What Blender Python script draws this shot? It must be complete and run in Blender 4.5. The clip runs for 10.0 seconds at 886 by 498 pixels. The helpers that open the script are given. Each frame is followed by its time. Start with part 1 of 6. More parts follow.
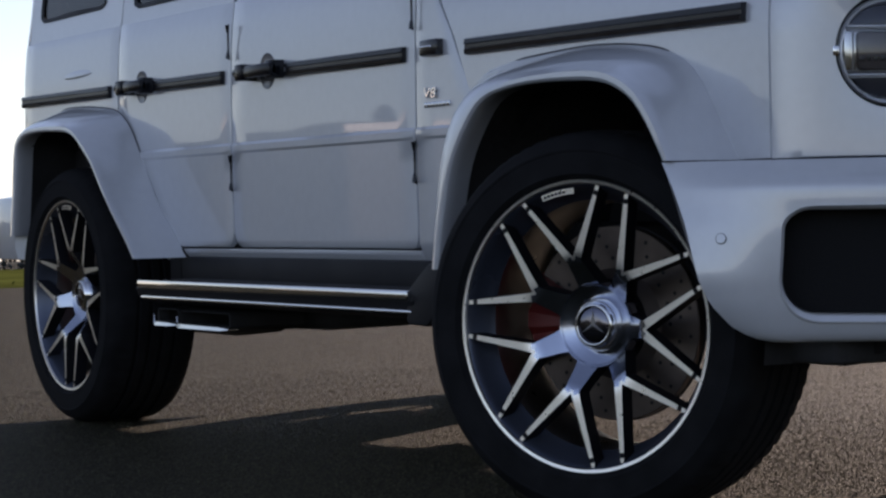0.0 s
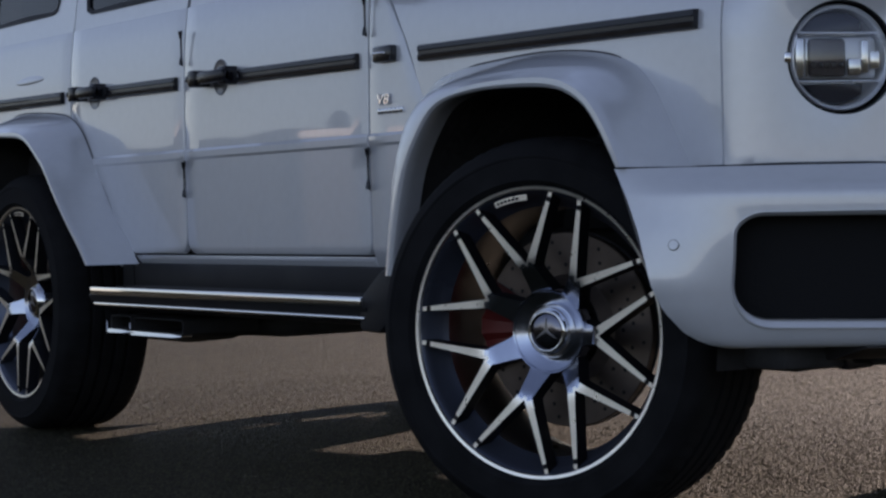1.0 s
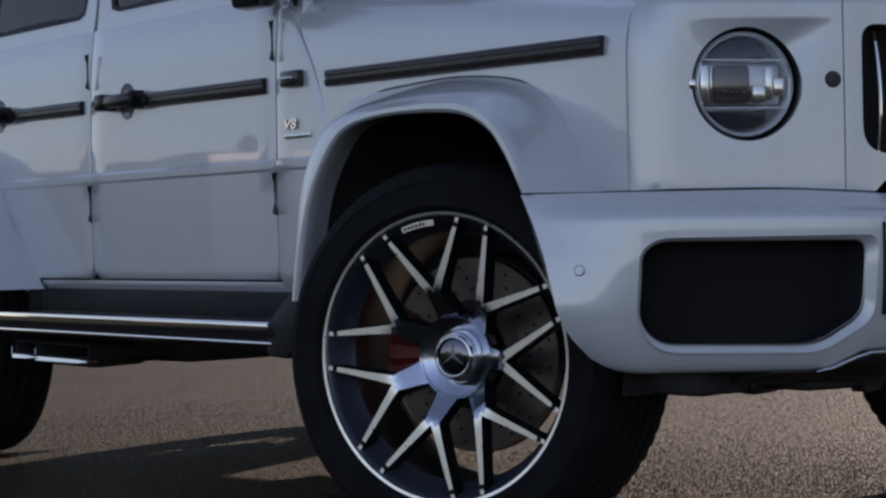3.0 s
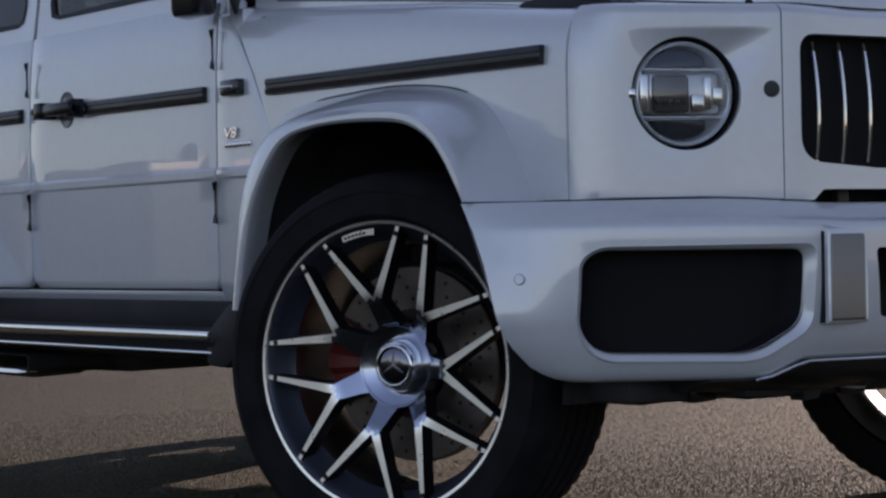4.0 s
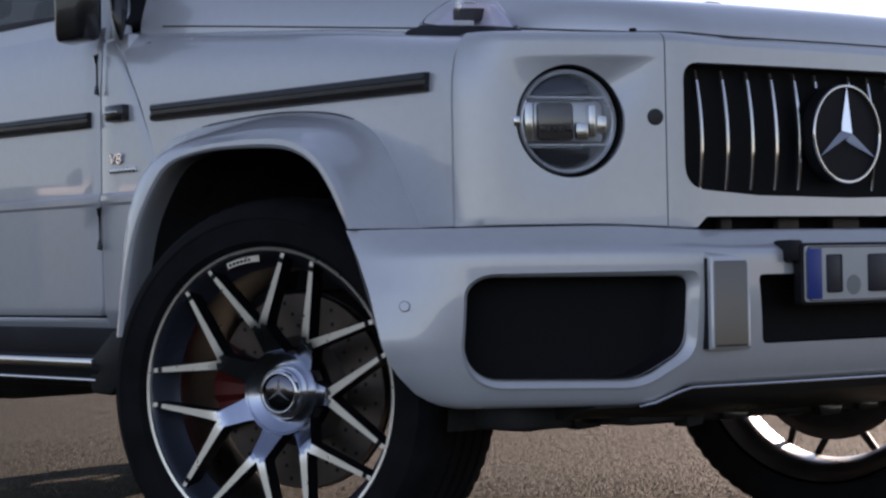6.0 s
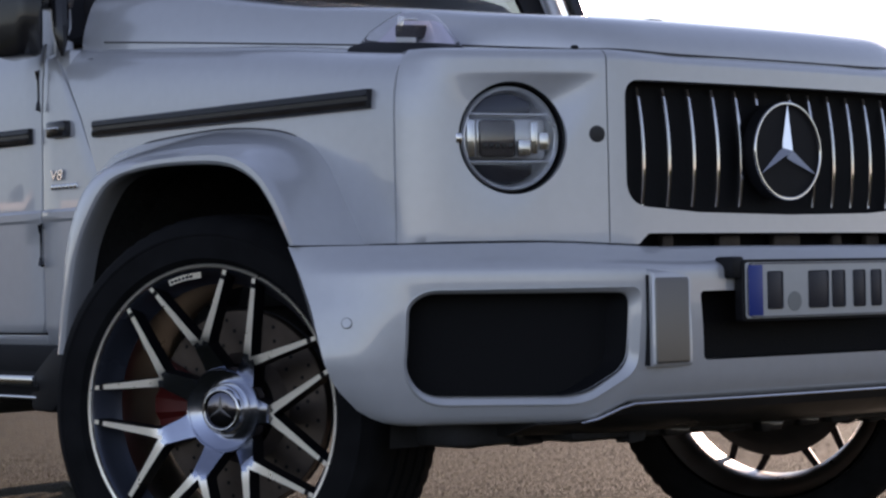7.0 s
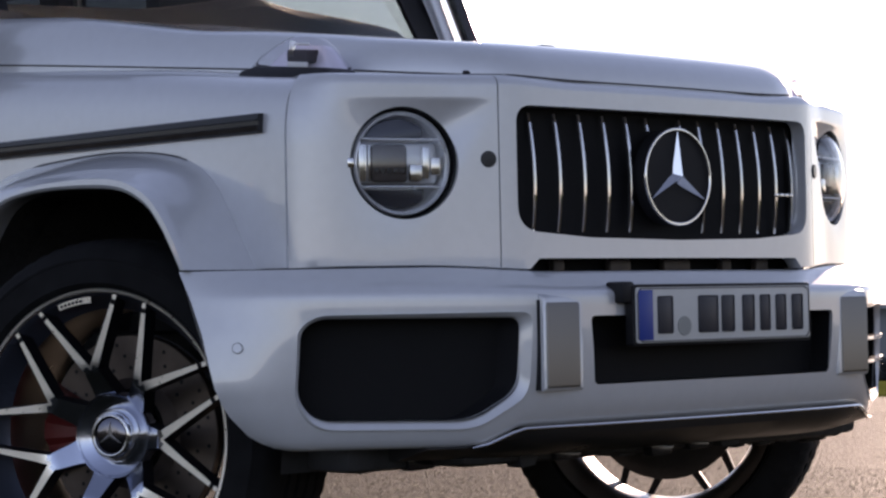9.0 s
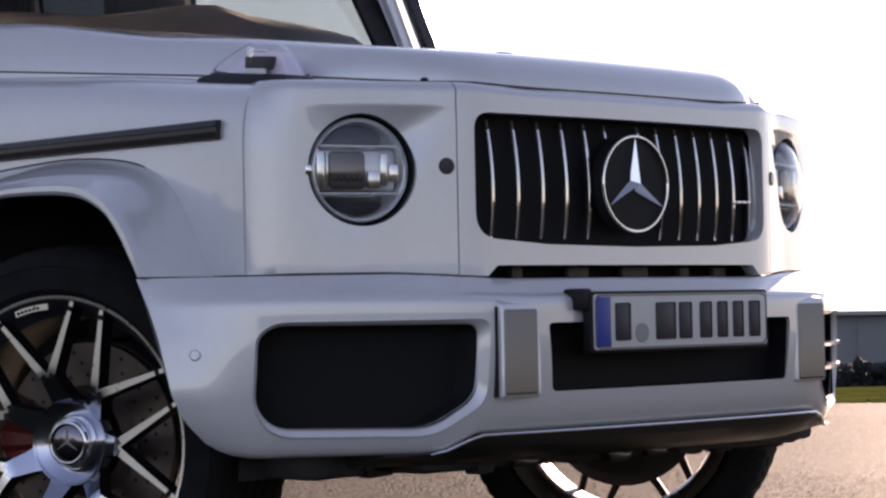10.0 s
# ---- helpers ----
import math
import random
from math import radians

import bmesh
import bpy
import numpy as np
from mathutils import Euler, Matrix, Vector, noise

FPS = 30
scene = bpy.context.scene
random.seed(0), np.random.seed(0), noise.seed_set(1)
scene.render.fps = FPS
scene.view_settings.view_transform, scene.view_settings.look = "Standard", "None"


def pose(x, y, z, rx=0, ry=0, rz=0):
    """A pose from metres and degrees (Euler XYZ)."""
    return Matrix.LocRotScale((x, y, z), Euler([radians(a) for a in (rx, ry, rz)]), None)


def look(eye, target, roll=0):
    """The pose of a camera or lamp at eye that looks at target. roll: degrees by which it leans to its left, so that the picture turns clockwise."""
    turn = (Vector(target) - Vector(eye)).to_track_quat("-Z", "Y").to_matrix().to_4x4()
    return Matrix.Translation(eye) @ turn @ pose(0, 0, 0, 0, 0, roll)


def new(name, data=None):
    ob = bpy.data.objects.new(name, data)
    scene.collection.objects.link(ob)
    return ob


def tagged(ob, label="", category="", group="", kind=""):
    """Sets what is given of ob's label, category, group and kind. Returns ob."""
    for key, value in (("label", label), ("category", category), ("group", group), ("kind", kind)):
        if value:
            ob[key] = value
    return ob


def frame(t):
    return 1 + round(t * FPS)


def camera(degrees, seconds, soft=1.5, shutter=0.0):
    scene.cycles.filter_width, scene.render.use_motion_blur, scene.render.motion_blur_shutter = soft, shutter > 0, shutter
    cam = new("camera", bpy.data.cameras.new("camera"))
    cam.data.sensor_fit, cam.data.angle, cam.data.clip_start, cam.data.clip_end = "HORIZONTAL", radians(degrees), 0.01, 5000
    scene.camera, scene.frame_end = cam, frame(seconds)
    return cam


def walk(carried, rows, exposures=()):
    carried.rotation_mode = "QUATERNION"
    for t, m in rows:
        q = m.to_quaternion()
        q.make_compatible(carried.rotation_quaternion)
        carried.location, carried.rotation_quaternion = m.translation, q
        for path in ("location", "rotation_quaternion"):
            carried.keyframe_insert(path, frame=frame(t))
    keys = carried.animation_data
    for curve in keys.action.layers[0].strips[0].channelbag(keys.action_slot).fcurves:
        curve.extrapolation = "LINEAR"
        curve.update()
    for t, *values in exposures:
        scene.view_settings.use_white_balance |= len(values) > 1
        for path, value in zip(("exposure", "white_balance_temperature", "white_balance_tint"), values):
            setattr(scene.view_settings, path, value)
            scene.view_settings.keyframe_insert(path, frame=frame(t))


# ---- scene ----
# ---------------------------------------------------------------- camera
cam = camera(22.08, 10.0, soft=2.45)
PATH = [
    (0.0, 3.8182, -3.4766, 0.6351, 89.021, 1.215, 59.850),
    (0.5, 3.8191, -3.4751, 0.6353, 89.063, 1.227, 59.287),
    (1.0, 3.8200, -3.4736, 0.6355, 89.154, 1.235, 58.712),
    (1.5, 3.8208, -3.4723, 0.6360, 89.304, 1.203, 58.204),
    (2.0, 3.8216, -3.4708, 0.6365, 89.479, 1.236, 57.646),
    (2.5, 3.8226, -3.4694, 0.6369, 89.613, 1.195, 57.086),
    (4.0, 3.8261, -3.4642, 0.6378, 89.910, 1.179, 54.995),
    (4.5, 3.8274, -3.4623, 0.6382, 90.024, 1.186, 54.258),
    (5.0, 3.8287, -3.4605, 0.6387, 90.195, 1.187, 53.519),
    (5.5, 3.8299, -3.4590, 0.6391, 90.345, 1.164, 52.874),
    (7.0, 3.8338, -3.4541, 0.6408, 90.883, 1.169, 50.811),
    (7.5, 3.8351, -3.4524, 0.6414, 91.080, 1.201, 50.112),
    (8.0, 3.8365, -3.4508, 0.6418, 91.240, 1.173, 49.414),
    (8.5, 3.8378, -3.4494, 0.6421, 91.339, 1.172, 48.778),
    (9.0, 3.8390, -3.4480, 0.6424, 91.434, 1.161, 48.180),
    (9.5, 3.8401, -3.4468, 0.6427, 91.518, 1.190, 47.636),
    (10.0, 3.8411, -3.4458, 0.6429, 91.580, 1.167, 47.160),
]
walk(cam, [(t, pose(*p)) for t, *p in PATH],
     exposures=[(0.0, 1.22, 5760, 23), (5.0, 1.29, 5840, 24), (8.0, 1.40, 6020, 26), (9.0, 1.46, 6040, 28), (10.0, 1.58, 6250, 31)])

# ---------------------------------------------------------------- sky and sun
SUN_DIR = Vector((-0.473, 0.854, 0.216)).normalized()
SUN_EL = math.asin(SUN_DIR.z)
SUN_ROT = math.atan2(SUN_DIR.x, SUN_DIR.y)
world = bpy.data.worlds.new("sky")
scene.world = world
world.use_nodes = True
wn = world.node_tree.nodes
sky = wn.new("ShaderNodeTexSky")
sky.sky_type = 'NISHITA'
sky.sun_disc = False
sky.sun_elevation, sky.sun_rotation = SUN_EL, SUN_ROT
sky.air_density, sky.dust_density, sky.ozone_density = 1.0, 0.10, 1.4
bg = wn["Background"]
bg.inputs["Strength"].default_value = 0.065
haze = wn.new("ShaderNodeHueSaturation")
haze.inputs["Saturation"].default_value = 0.62
world.node_tree.links.new(sky.outputs[0], haze.inputs["Color"])
world.node_tree.links.new(haze.outputs[0], bg.inputs[0])
sun = new("sun", bpy.data.lights.new("sun", 'SUN'))
sun.data.energy, sun.data.angle, sun.data.color = 4.3, radians(0.6), (1.0, 0.77, 0.53)
sun.matrix_world = look(SUN_DIR * 50, (0, 0, 0))


# ---------------------------------------------------------------- materials
def material(name, color, rough=0.5, metal=0.0, coat=0.0, coat_rough=0.05, bump=0.0, bump_scale=80.0,
             vary=0.0, vary_scale=3.0, rough_vary=0.0, spec=0.5, trans=0.0, ior=1.45):
    m = bpy.data.materials.new(name)
    m.use_nodes = True
    nt = m.node_tree
    b = nt.nodes["Principled BSDF"]
    b.inputs["Base Color"].default_value = (*color, 1)
    b.inputs["Roughness"].default_value = rough
    b.inputs["Metallic"].default_value = metal
    b.inputs["Coat Weight"].default_value = coat
    b.inputs["Coat Roughness"].default_value = coat_rough
    b.inputs["Specular IOR Level"].default_value = spec
    b.inputs["Transmission Weight"].default_value = trans
    b.inputs["IOR"].default_value = ior
    co = nt.nodes.new("ShaderNodeTexCoord")
    if vary or rough_vary:
        n = nt.nodes.new("ShaderNodeTexNoise")
        n.inputs["Scale"].default_value, n.inputs["Detail"].default_value = vary_scale, 6
        nt.links.new(co.outputs["Object"], n.inputs["Vector"])
        if vary:
            r = nt.nodes.new("ShaderNodeMapRange")
            r.inputs["From Min"].default_value, r.inputs["From Max"].default_value = 0.3, 0.7
            r.inputs["To Min"].default_value, r.inputs["To Max"].default_value = 1 - vary, 1 + vary
            nt.links.new(n.outputs["Fac"], r.inputs["Value"])
            mx = nt.nodes.new("ShaderNodeVectorMath")
            mx.operation = 'SCALE'
            mx.inputs[0].default_value = color
            nt.links.new(r.outputs[0], mx.inputs["Scale"])
            nt.links.new(mx.outputs[0], b.inputs["Base Color"])
        if rough_vary:
            r2 = nt.nodes.new("ShaderNodeMapRange")
            r2.inputs["From Min"].default_value, r2.inputs["From Max"].default_value = 0.3, 0.7
            r2.inputs["To Min"].default_value, r2.inputs["To Max"].default_value = max(0, rough - rough_vary), rough + rough_vary
            nt.links.new(n.outputs["Fac"], r2.inputs["Value"])
            nt.links.new(r2.outputs[0], b.inputs["Roughness"])
    if bump:
        n3 = nt.nodes.new("ShaderNodeTexNoise")
        n3.inputs["Scale"].default_value, n3.inputs["Detail"].default_value = bump_scale, 4
        nt.links.new(co.outputs["Object"], n3.inputs["Vector"])
        bp = nt.nodes.new("ShaderNodeBump")
        bp.inputs["Strength"].default_value = bump
        bp.inputs["Distance"].default_value = 0.5 / bump_scale
        nt.links.new(n3.outputs["Fac"], bp.inputs["Height"])
        nt.links.new(bp.outputs[0], b.inputs["Normal"])
    return m


PAINT = material("white_metallic_paint", (0.68, 0.69, 0.71), 0.36, 0.30, coat=1.0, coat_rough=0.022, vary=0.02, vary_scale=40, bump=0.005, bump_scale=7)
PAINT.node_tree.nodes["Principled BSDF"].inputs["Coat IOR"].default_value = 1.6
BLACK_GLOSS = material("black_gloss_trim", (0.012, 0.012, 0.014), 0.22, coat=0.4, rough_vary=0.06, vary_scale=12)
BLACK_PLASTIC = material("black_grained_plastic", (0.013, 0.013, 0.015), 0.55, spec=0.28, bump=0.25, bump_scale=500, rough_vary=0.08)
STRIP_BLACK = material("black_strip_plastic", (0.006, 0.006, 0.009), 0.20, rough_vary=0.05, vary_scale=20, spec=0.42, bump=0.05, bump_scale=300)
UNDER = material("dark_underbody", (0.026, 0.025, 0.025), 0.75, bump=0.3, bump_scale=40, vary=0.4, vary_scale=9)
MESH_BLACK = material("black_honeycomb_insert", (0.010, 0.010, 0.011), 0.7, spec=0.2, bump=0.3, bump_scale=180)
VALANCE = material("satin_black_valance", (0.022, 0.021, 0.021), 0.34, spec=0.5, rough_vary=0.08, vary_scale=9)
GAP = material("shadow_gap_rubber", (0.01, 0.01, 0.011), 0.8)
RUBBER = material("tyre_rubber", (0.015, 0.015, 0.016), 0.85, bump=0.25, bump_scale=220, vary=0.3, vary_scale=14, rough_vary=0.1, spec=0.1)
ALLOY = material("machined_aluminium", (0.88, 0.85, 0.80), 0.30, 1.0, bump=0.03, bump_scale=400, rough_vary=0.03, vary_scale=60)
# hub metal; on the spoke roots its darker tone stands for a dark reflection
HUB_ROOT_METAL = material("hub_metal_and_dark_root_reflection", (0.44, 0.47, 0.56), 0.16, 1.0, rough_vary=0.03, vary_scale=60)
IND_CLEAR = material("clear_indicator_cover", (0.96, 0.95, 0.98), 0.02, trans=1.0, ior=1.03, coat=0.7)
RIM_DARK = material("matt_black_rim_paint", (0.007, 0.007, 0.009), 0.45, rough_vary=0.06, vary_scale=20, spec=0.25)
BARREL = material("satin_rim_barrel", (0.10, 0.112, 0.15), 0.30, 0.65, rough_vary=0.06)
BARREL_METAL = material("bare_barrel_metal", (0.40, 0.39, 0.38), 0.34, 1.0, rough_vary=0.08, vary_scale=12)
CHROME = material("polished_chrome", (0.80, 0.80, 0.81), 0.08, 1.0, rough_vary=0.02)
DARK_CHROME = material("dark_chrome", (0.16, 0.16, 0.19), 0.12, 1.0, rough_vary=0.03)
SEAL_GREY = material("grey_rubber_seal", (0.075, 0.072, 0.074), 0.7)
SATIN = material("satin_silver_plate", (0.20, 0.188, 0.172), 0.40, 0.9, bump=0.06, bump_scale=400, rough_vary=0.05)
DISC = material("brake_disc_iron", (0.12, 0.096, 0.08), 0.45, 0.75, bump=0.08, bump_scale=250, vary=0.12, vary_scale=25)
RED = material("red_caliper_paint", (0.13, 0.013, 0.010), 0.42, coat=0.15, vary=0.1, vary_scale=20)
GLASS = material("tinted_window_glass", (0.57, 0.58, 0.545), 0.01, trans=1.0, ior=1.25)
PRIVACY = material("dark_privacy_glass", (0.035, 0.038, 0.042), 0.01, trans=1.0, ior=1.35)
CLEAR = material("clear_lamp_lens", (0.97, 0.98, 0.98), 0.02, trans=1.0, ior=1.42)
LAMP_DARK = material("dark_lamp_interior", (0.045, 0.048, 0.062), 0.2, 0.3, rough_vary=0.05)
LAMP_GREY = material("grey_lamp_bowl", (0.66, 0.67, 0.70), 0.32, 0.45, rough_vary=0.05)
RING_GREY = material("lamp_ring_metal", (0.82, 0.83, 0.86), 0.28, 0.55, rough_vary=0.04)
BULB_BROWN = material("dark_brown_plastic", (0.035, 0.028, 0.030), 0.6, spec=0.2)
LAMP_BROWN = material("brown_lamp_block", (0.085, 0.075, 0.075), 0.25, 0.3, rough_vary=0.05)
REFLECTOR = material("lamp_reflector", (0.80, 0.80, 0.80), 0.16, 1.0, bump=0.05, bump_scale=150)
INDICATOR_BODY = material("indicator_reflector", (0.66, 0.63, 0.72), 0.35, 0.35, bump=0.2, bump_scale=120)
PLATE_WHITE = material("plate_white", (0.62, 0.62, 0.60), 0.4, bump=0.04, bump_scale=300, vary=0.03, vary_scale=30)
PLATE_BLUE = material("plate_blue", (0.03, 0.06, 0.32), 0.4)
PLATE_DARK = material("plate_bars", (0.035, 0.035, 0.045), 0.45)
PLATE_SEAL = material("plate_seal", (0.30, 0.31, 0.30), 0.5)
BRACKET = material("grey_bracket", (0.10, 0.085, 0.075), 0.5, 0.4, vary=0.2, vary_scale=30)
INTERIOR = material("dark_interior", (0.03, 0.028, 0.03), 0.8, vary=0.2, vary_scale=6)
SENSOR = material("sensor_black", (0.02, 0.02, 0.022), 0.3)


# ---------------------------------------------------------------- mesh helpers
def link(name, bm, mats, parent=None, label="", smooth=35):
    me = bpy.data.meshes.new(name)
    bmesh.ops.recalc_face_normals(bm, faces=bm.faces[:])
    bm.to_mesh(me)
    bm.free()
    for m in (mats if isinstance(mats, (list, tuple)) else [mats]):
        me.materials.append(m)
    if smooth:
        me.polygons.foreach_set("use_smooth", [True] * len(me.polygons))
        me.set_sharp_from_angle(angle=radians(smooth))
    ob = new(name, me)
    if parent is not None:
        ob.parent = parent
    if label:
        ob["label"] = label
    return ob


def part(name, bm, mats, parent, label="", smooth=35):
    """One mesh object under a thing or a part."""
    return link(name, bm, mats, parent, label, smooth)


def bridge(bm, rings, close_u=False, close_v=False, mat=0, flip=False):
    """Quads between rows of points; close_u joins row ends, close_v joins last row to first."""
    vs = [[bm.verts.new(p) for p in row] for row in rings]
    n, m = len(vs), len(vs[0])
    for i in range(n if close_v else n - 1):
        for j in range(m if close_u else m - 1):
            a, b, c, d = vs[i][j], vs[i][(j + 1) % m], vs[(i + 1) % n][(j + 1) % m], vs[(i + 1) % n][j]
            f = bm.faces.new((d, c, b, a) if flip else (a, b, c, d))
            f.material_index = mat
    return vs


def box(bm, x0, x1, y0, y1, z0, z1, bevel=0.0, mat=0, seg=2):
    vs = [bm.verts.new((x, y, z)) for x in (x0, x1) for y in (y0, y1) for z in (z0, z1)]
    fs = [bm.faces.new([vs[i] for i in q]) for q in ((0, 1, 3, 2), (4, 6, 7, 5), (0, 4, 5, 1), (2, 3, 7, 6), (0, 2, 6, 4), (1, 5, 7, 3))]
    for f in fs:
        f.material_index = mat
    if bevel:
        es = list({e for f in fs for e in f.edges})
        out = bmesh.ops.bevel(bm, geom=es, offset=bevel, segments=seg, affect='EDGES', profile=0.5)
        for f in out["faces"]:
            f.material_index = mat
    return vs


def rounded(points, r, n=5):
    """Corner-rounded closed outline of 2D points; r one radius or one a corner."""
    out, k = [], len(points)
    for i, p in enumerate(points):
        p = Vector(p)
        a, b = Vector(points[i - 1]) - p, Vector(points[(i + 1) % k]) - p
        rr = r[i] if isinstance(r, (list, tuple)) else r
        rr = min(rr, a.length * 0.49, b.length * 0.49)
        if rr < 1e-5:
            out.append(p)
            continue
        s, e = p + a.normalized() * rr, p + b.normalized() * rr
        for j in range(n + 1):
            t = j / n
            out.append(s * (1 - t) ** 2 + p * 2 * t * (1 - t) + e * t * t)
    return out


def prism(bm, outline, place, depth, bevel=0.0, mat=0):
    """Extrude a 2D outline: place(u, v, w) gives the point; w from 0 to depth; the front edge at w=0 gets a round of size bevel."""
    c = sum((Vector(p) for p in outline), Vector((0, 0))) / len(outline)
    rings = []
    if bevel:
        for k in range(4):
            a = math.pi / 2 * k / 3
            off, w = bevel * (1 - math.sin(a)), bevel * (1 - math.cos(a))
            rings.append([place(*(Vector(p) + (c - Vector(p)).normalized() * off), w) for p in outline])
    else:
        rings.append([place(*p, 0) for p in outline])
    rings.append([place(*p, depth) for p in outline])
    vs = bridge(bm, rings, close_u=True, mat=mat)
    for row in (vs[0][::-1], vs[-1]):
        bm.faces.new(row).material_index = mat
    return vs


def lathe(bm, profile, n=64, mat=0, closed=False, frame_=None):
    """Revolve (radius, depth) about the local Y axis."""
    rings = []
    for i in range(n):
        a = 2 * math.pi * i / n
        rings.append([(r * math.cos(a), y, r * math.sin(a)) for r, y in profile])
    return bridge(bm, rings, close_u=closed, close_v=True, mat=mat)


def tube(bm, path, r, n=10, mat=0, cap=True):
    path = [Vector(p) for p in path]
    rings = []
    for i, p in enumerate(path):
        d = (path[min(i + 1, len(path) - 1)] - path[max(i - 1, 0)]).normalized()
        up = Vector((0, 0, 1)) if abs(d.z) < 0.9 else Vector((1, 0, 0))
        s = d.cross(up).normalized()
        u = s.cross(d)
        rr = r[i] if isinstance(r, (list, tuple)) else r
        rings.append([p + (s * math.cos(2 * math.pi * k / n) + u * math.sin(2 * math.pi * k / n)) * rr for k in range(n)])
    vs = bridge(bm, rings, close_u=True, mat=mat)
    if cap:
        bm.faces.new(vs[0][::-1]).material_index = mat
        bm.faces.new(vs[-1]).material_index = mat


def poly(points):
    """Linear reading of a list of (key, value)."""
    def f(k):
        if k <= points[0][0]:
            return points[0][1]
        for (a, va), (b, vb) in zip(points, points[1:]):
            if k <= b:
                return va + (vb - va) * (k - a) / (b - a)
        return points[-1][1]
    return f


def resample(pts, n):
    """n points at even length along a smoothed polyline."""
    pts = [Vector(p) for p in pts]
    fine = []
    for i in range(len(pts) - 1):
        p0, p1, p2, p3 = pts[max(i - 1, 0)], pts[i], pts[i + 1], pts[min(i + 2, len(pts) - 1)]
        for k in range(12):
            t = k / 12
            fine.append(0.5 * ((2 * p1) + (p2 - p0) * t + (2 * p0 - 5 * p1 + 4 * p2 - p3) * t * t + (3 * p1 - p0 - 3 * p2 + p3) * t ** 3))
    fine.append(pts[-1])
    acc = [0.0]
    for a, b in zip(fine, fine[1:]):
        acc.append(acc[-1] + (b - a).length)
    out, j = [], 0
    for k in range(n):
        s = acc[-1] * k / (n - 1)
        while j < len(acc) - 2 and acc[j + 1] < s:
            j += 1
        t = (s - acc[j]) / max(acc[j + 1] - acc[j], 1e-9)
        out.append(fine[j].lerp(fine[j + 1], min(max(t, 0), 1)))
    return out


def cut(bm, cutters, name="cutter"):
    """The bmesh with the closed cutter bmeshes taken out of it."""
    bmesh.ops.recalc_face_normals(bm, faces=bm.faces[:])
    me = bpy.data.meshes.new(name)
    bm.to_mesh(me)
    bm.free()
    ob = new(name, me)
    for c in cutters:
        bmesh.ops.recalc_face_normals(c, faces=c.faces[:])
        cm = bpy.data.meshes.new(name)
        c.to_mesh(cm)
        c.free()
        co = new(name, cm)
        mod = ob.modifiers.new("hole", 'BOOLEAN')
        mod.operation, mod.solver, mod.object = 'DIFFERENCE', 'EXACT', co
        dg = bpy.context.evaluated_depsgraph_get()
        got = bpy.data.meshes.new_from_object(ob.evaluated_get(dg))
        ob.modifiers.clear()
        ob.data = got
        bpy.data.objects.remove(co)
    out = bmesh.new()
    out.from_mesh(ob.data)
    bpy.data.objects.remove(ob)
    return out


def mirrored(bm):
    """A copy of the bmesh mirrored to the other side of the car."""
    out = bm.copy()
    for v in out.verts:
        v.co.y = -v.co.y
    bmesh.ops.reverse_faces(out, faces=out.faces[:])
    return out


def both(name, bm, mats, parent, label="", smooth=35):
    """The part on the right side, and its twin on the left."""
    other = mirrored(bm)
    return part(name, bm, mats, parent, label, smooth), part(name, other, mats, parent, label, smooth)


def smooth01(t):
    t = max(0.0, min(1.0, t))
    return t * t * (3 - 2 * t)


# ---------------------------------------------------------------- ground
def ground_drop(x, y):
    """The yard is level round the car and falls away gently further out."""
    r = math.hypot(x, y)
    a = math.degrees(math.atan2(y, -x))
    k = smooth01((a - 19) / 34) if 0 < a < 120 else 0.0
    near = poly([(0, 0.0), (8, 0.0), (11, 0.07), (14, 0.18), (26, 0.716), (40, 1.05), (9000, 1.05)])(r)
    return -(0.38 + 0.62 * k) * near - max(0.0, r - 40) * (0.018 + 0.012 * k)


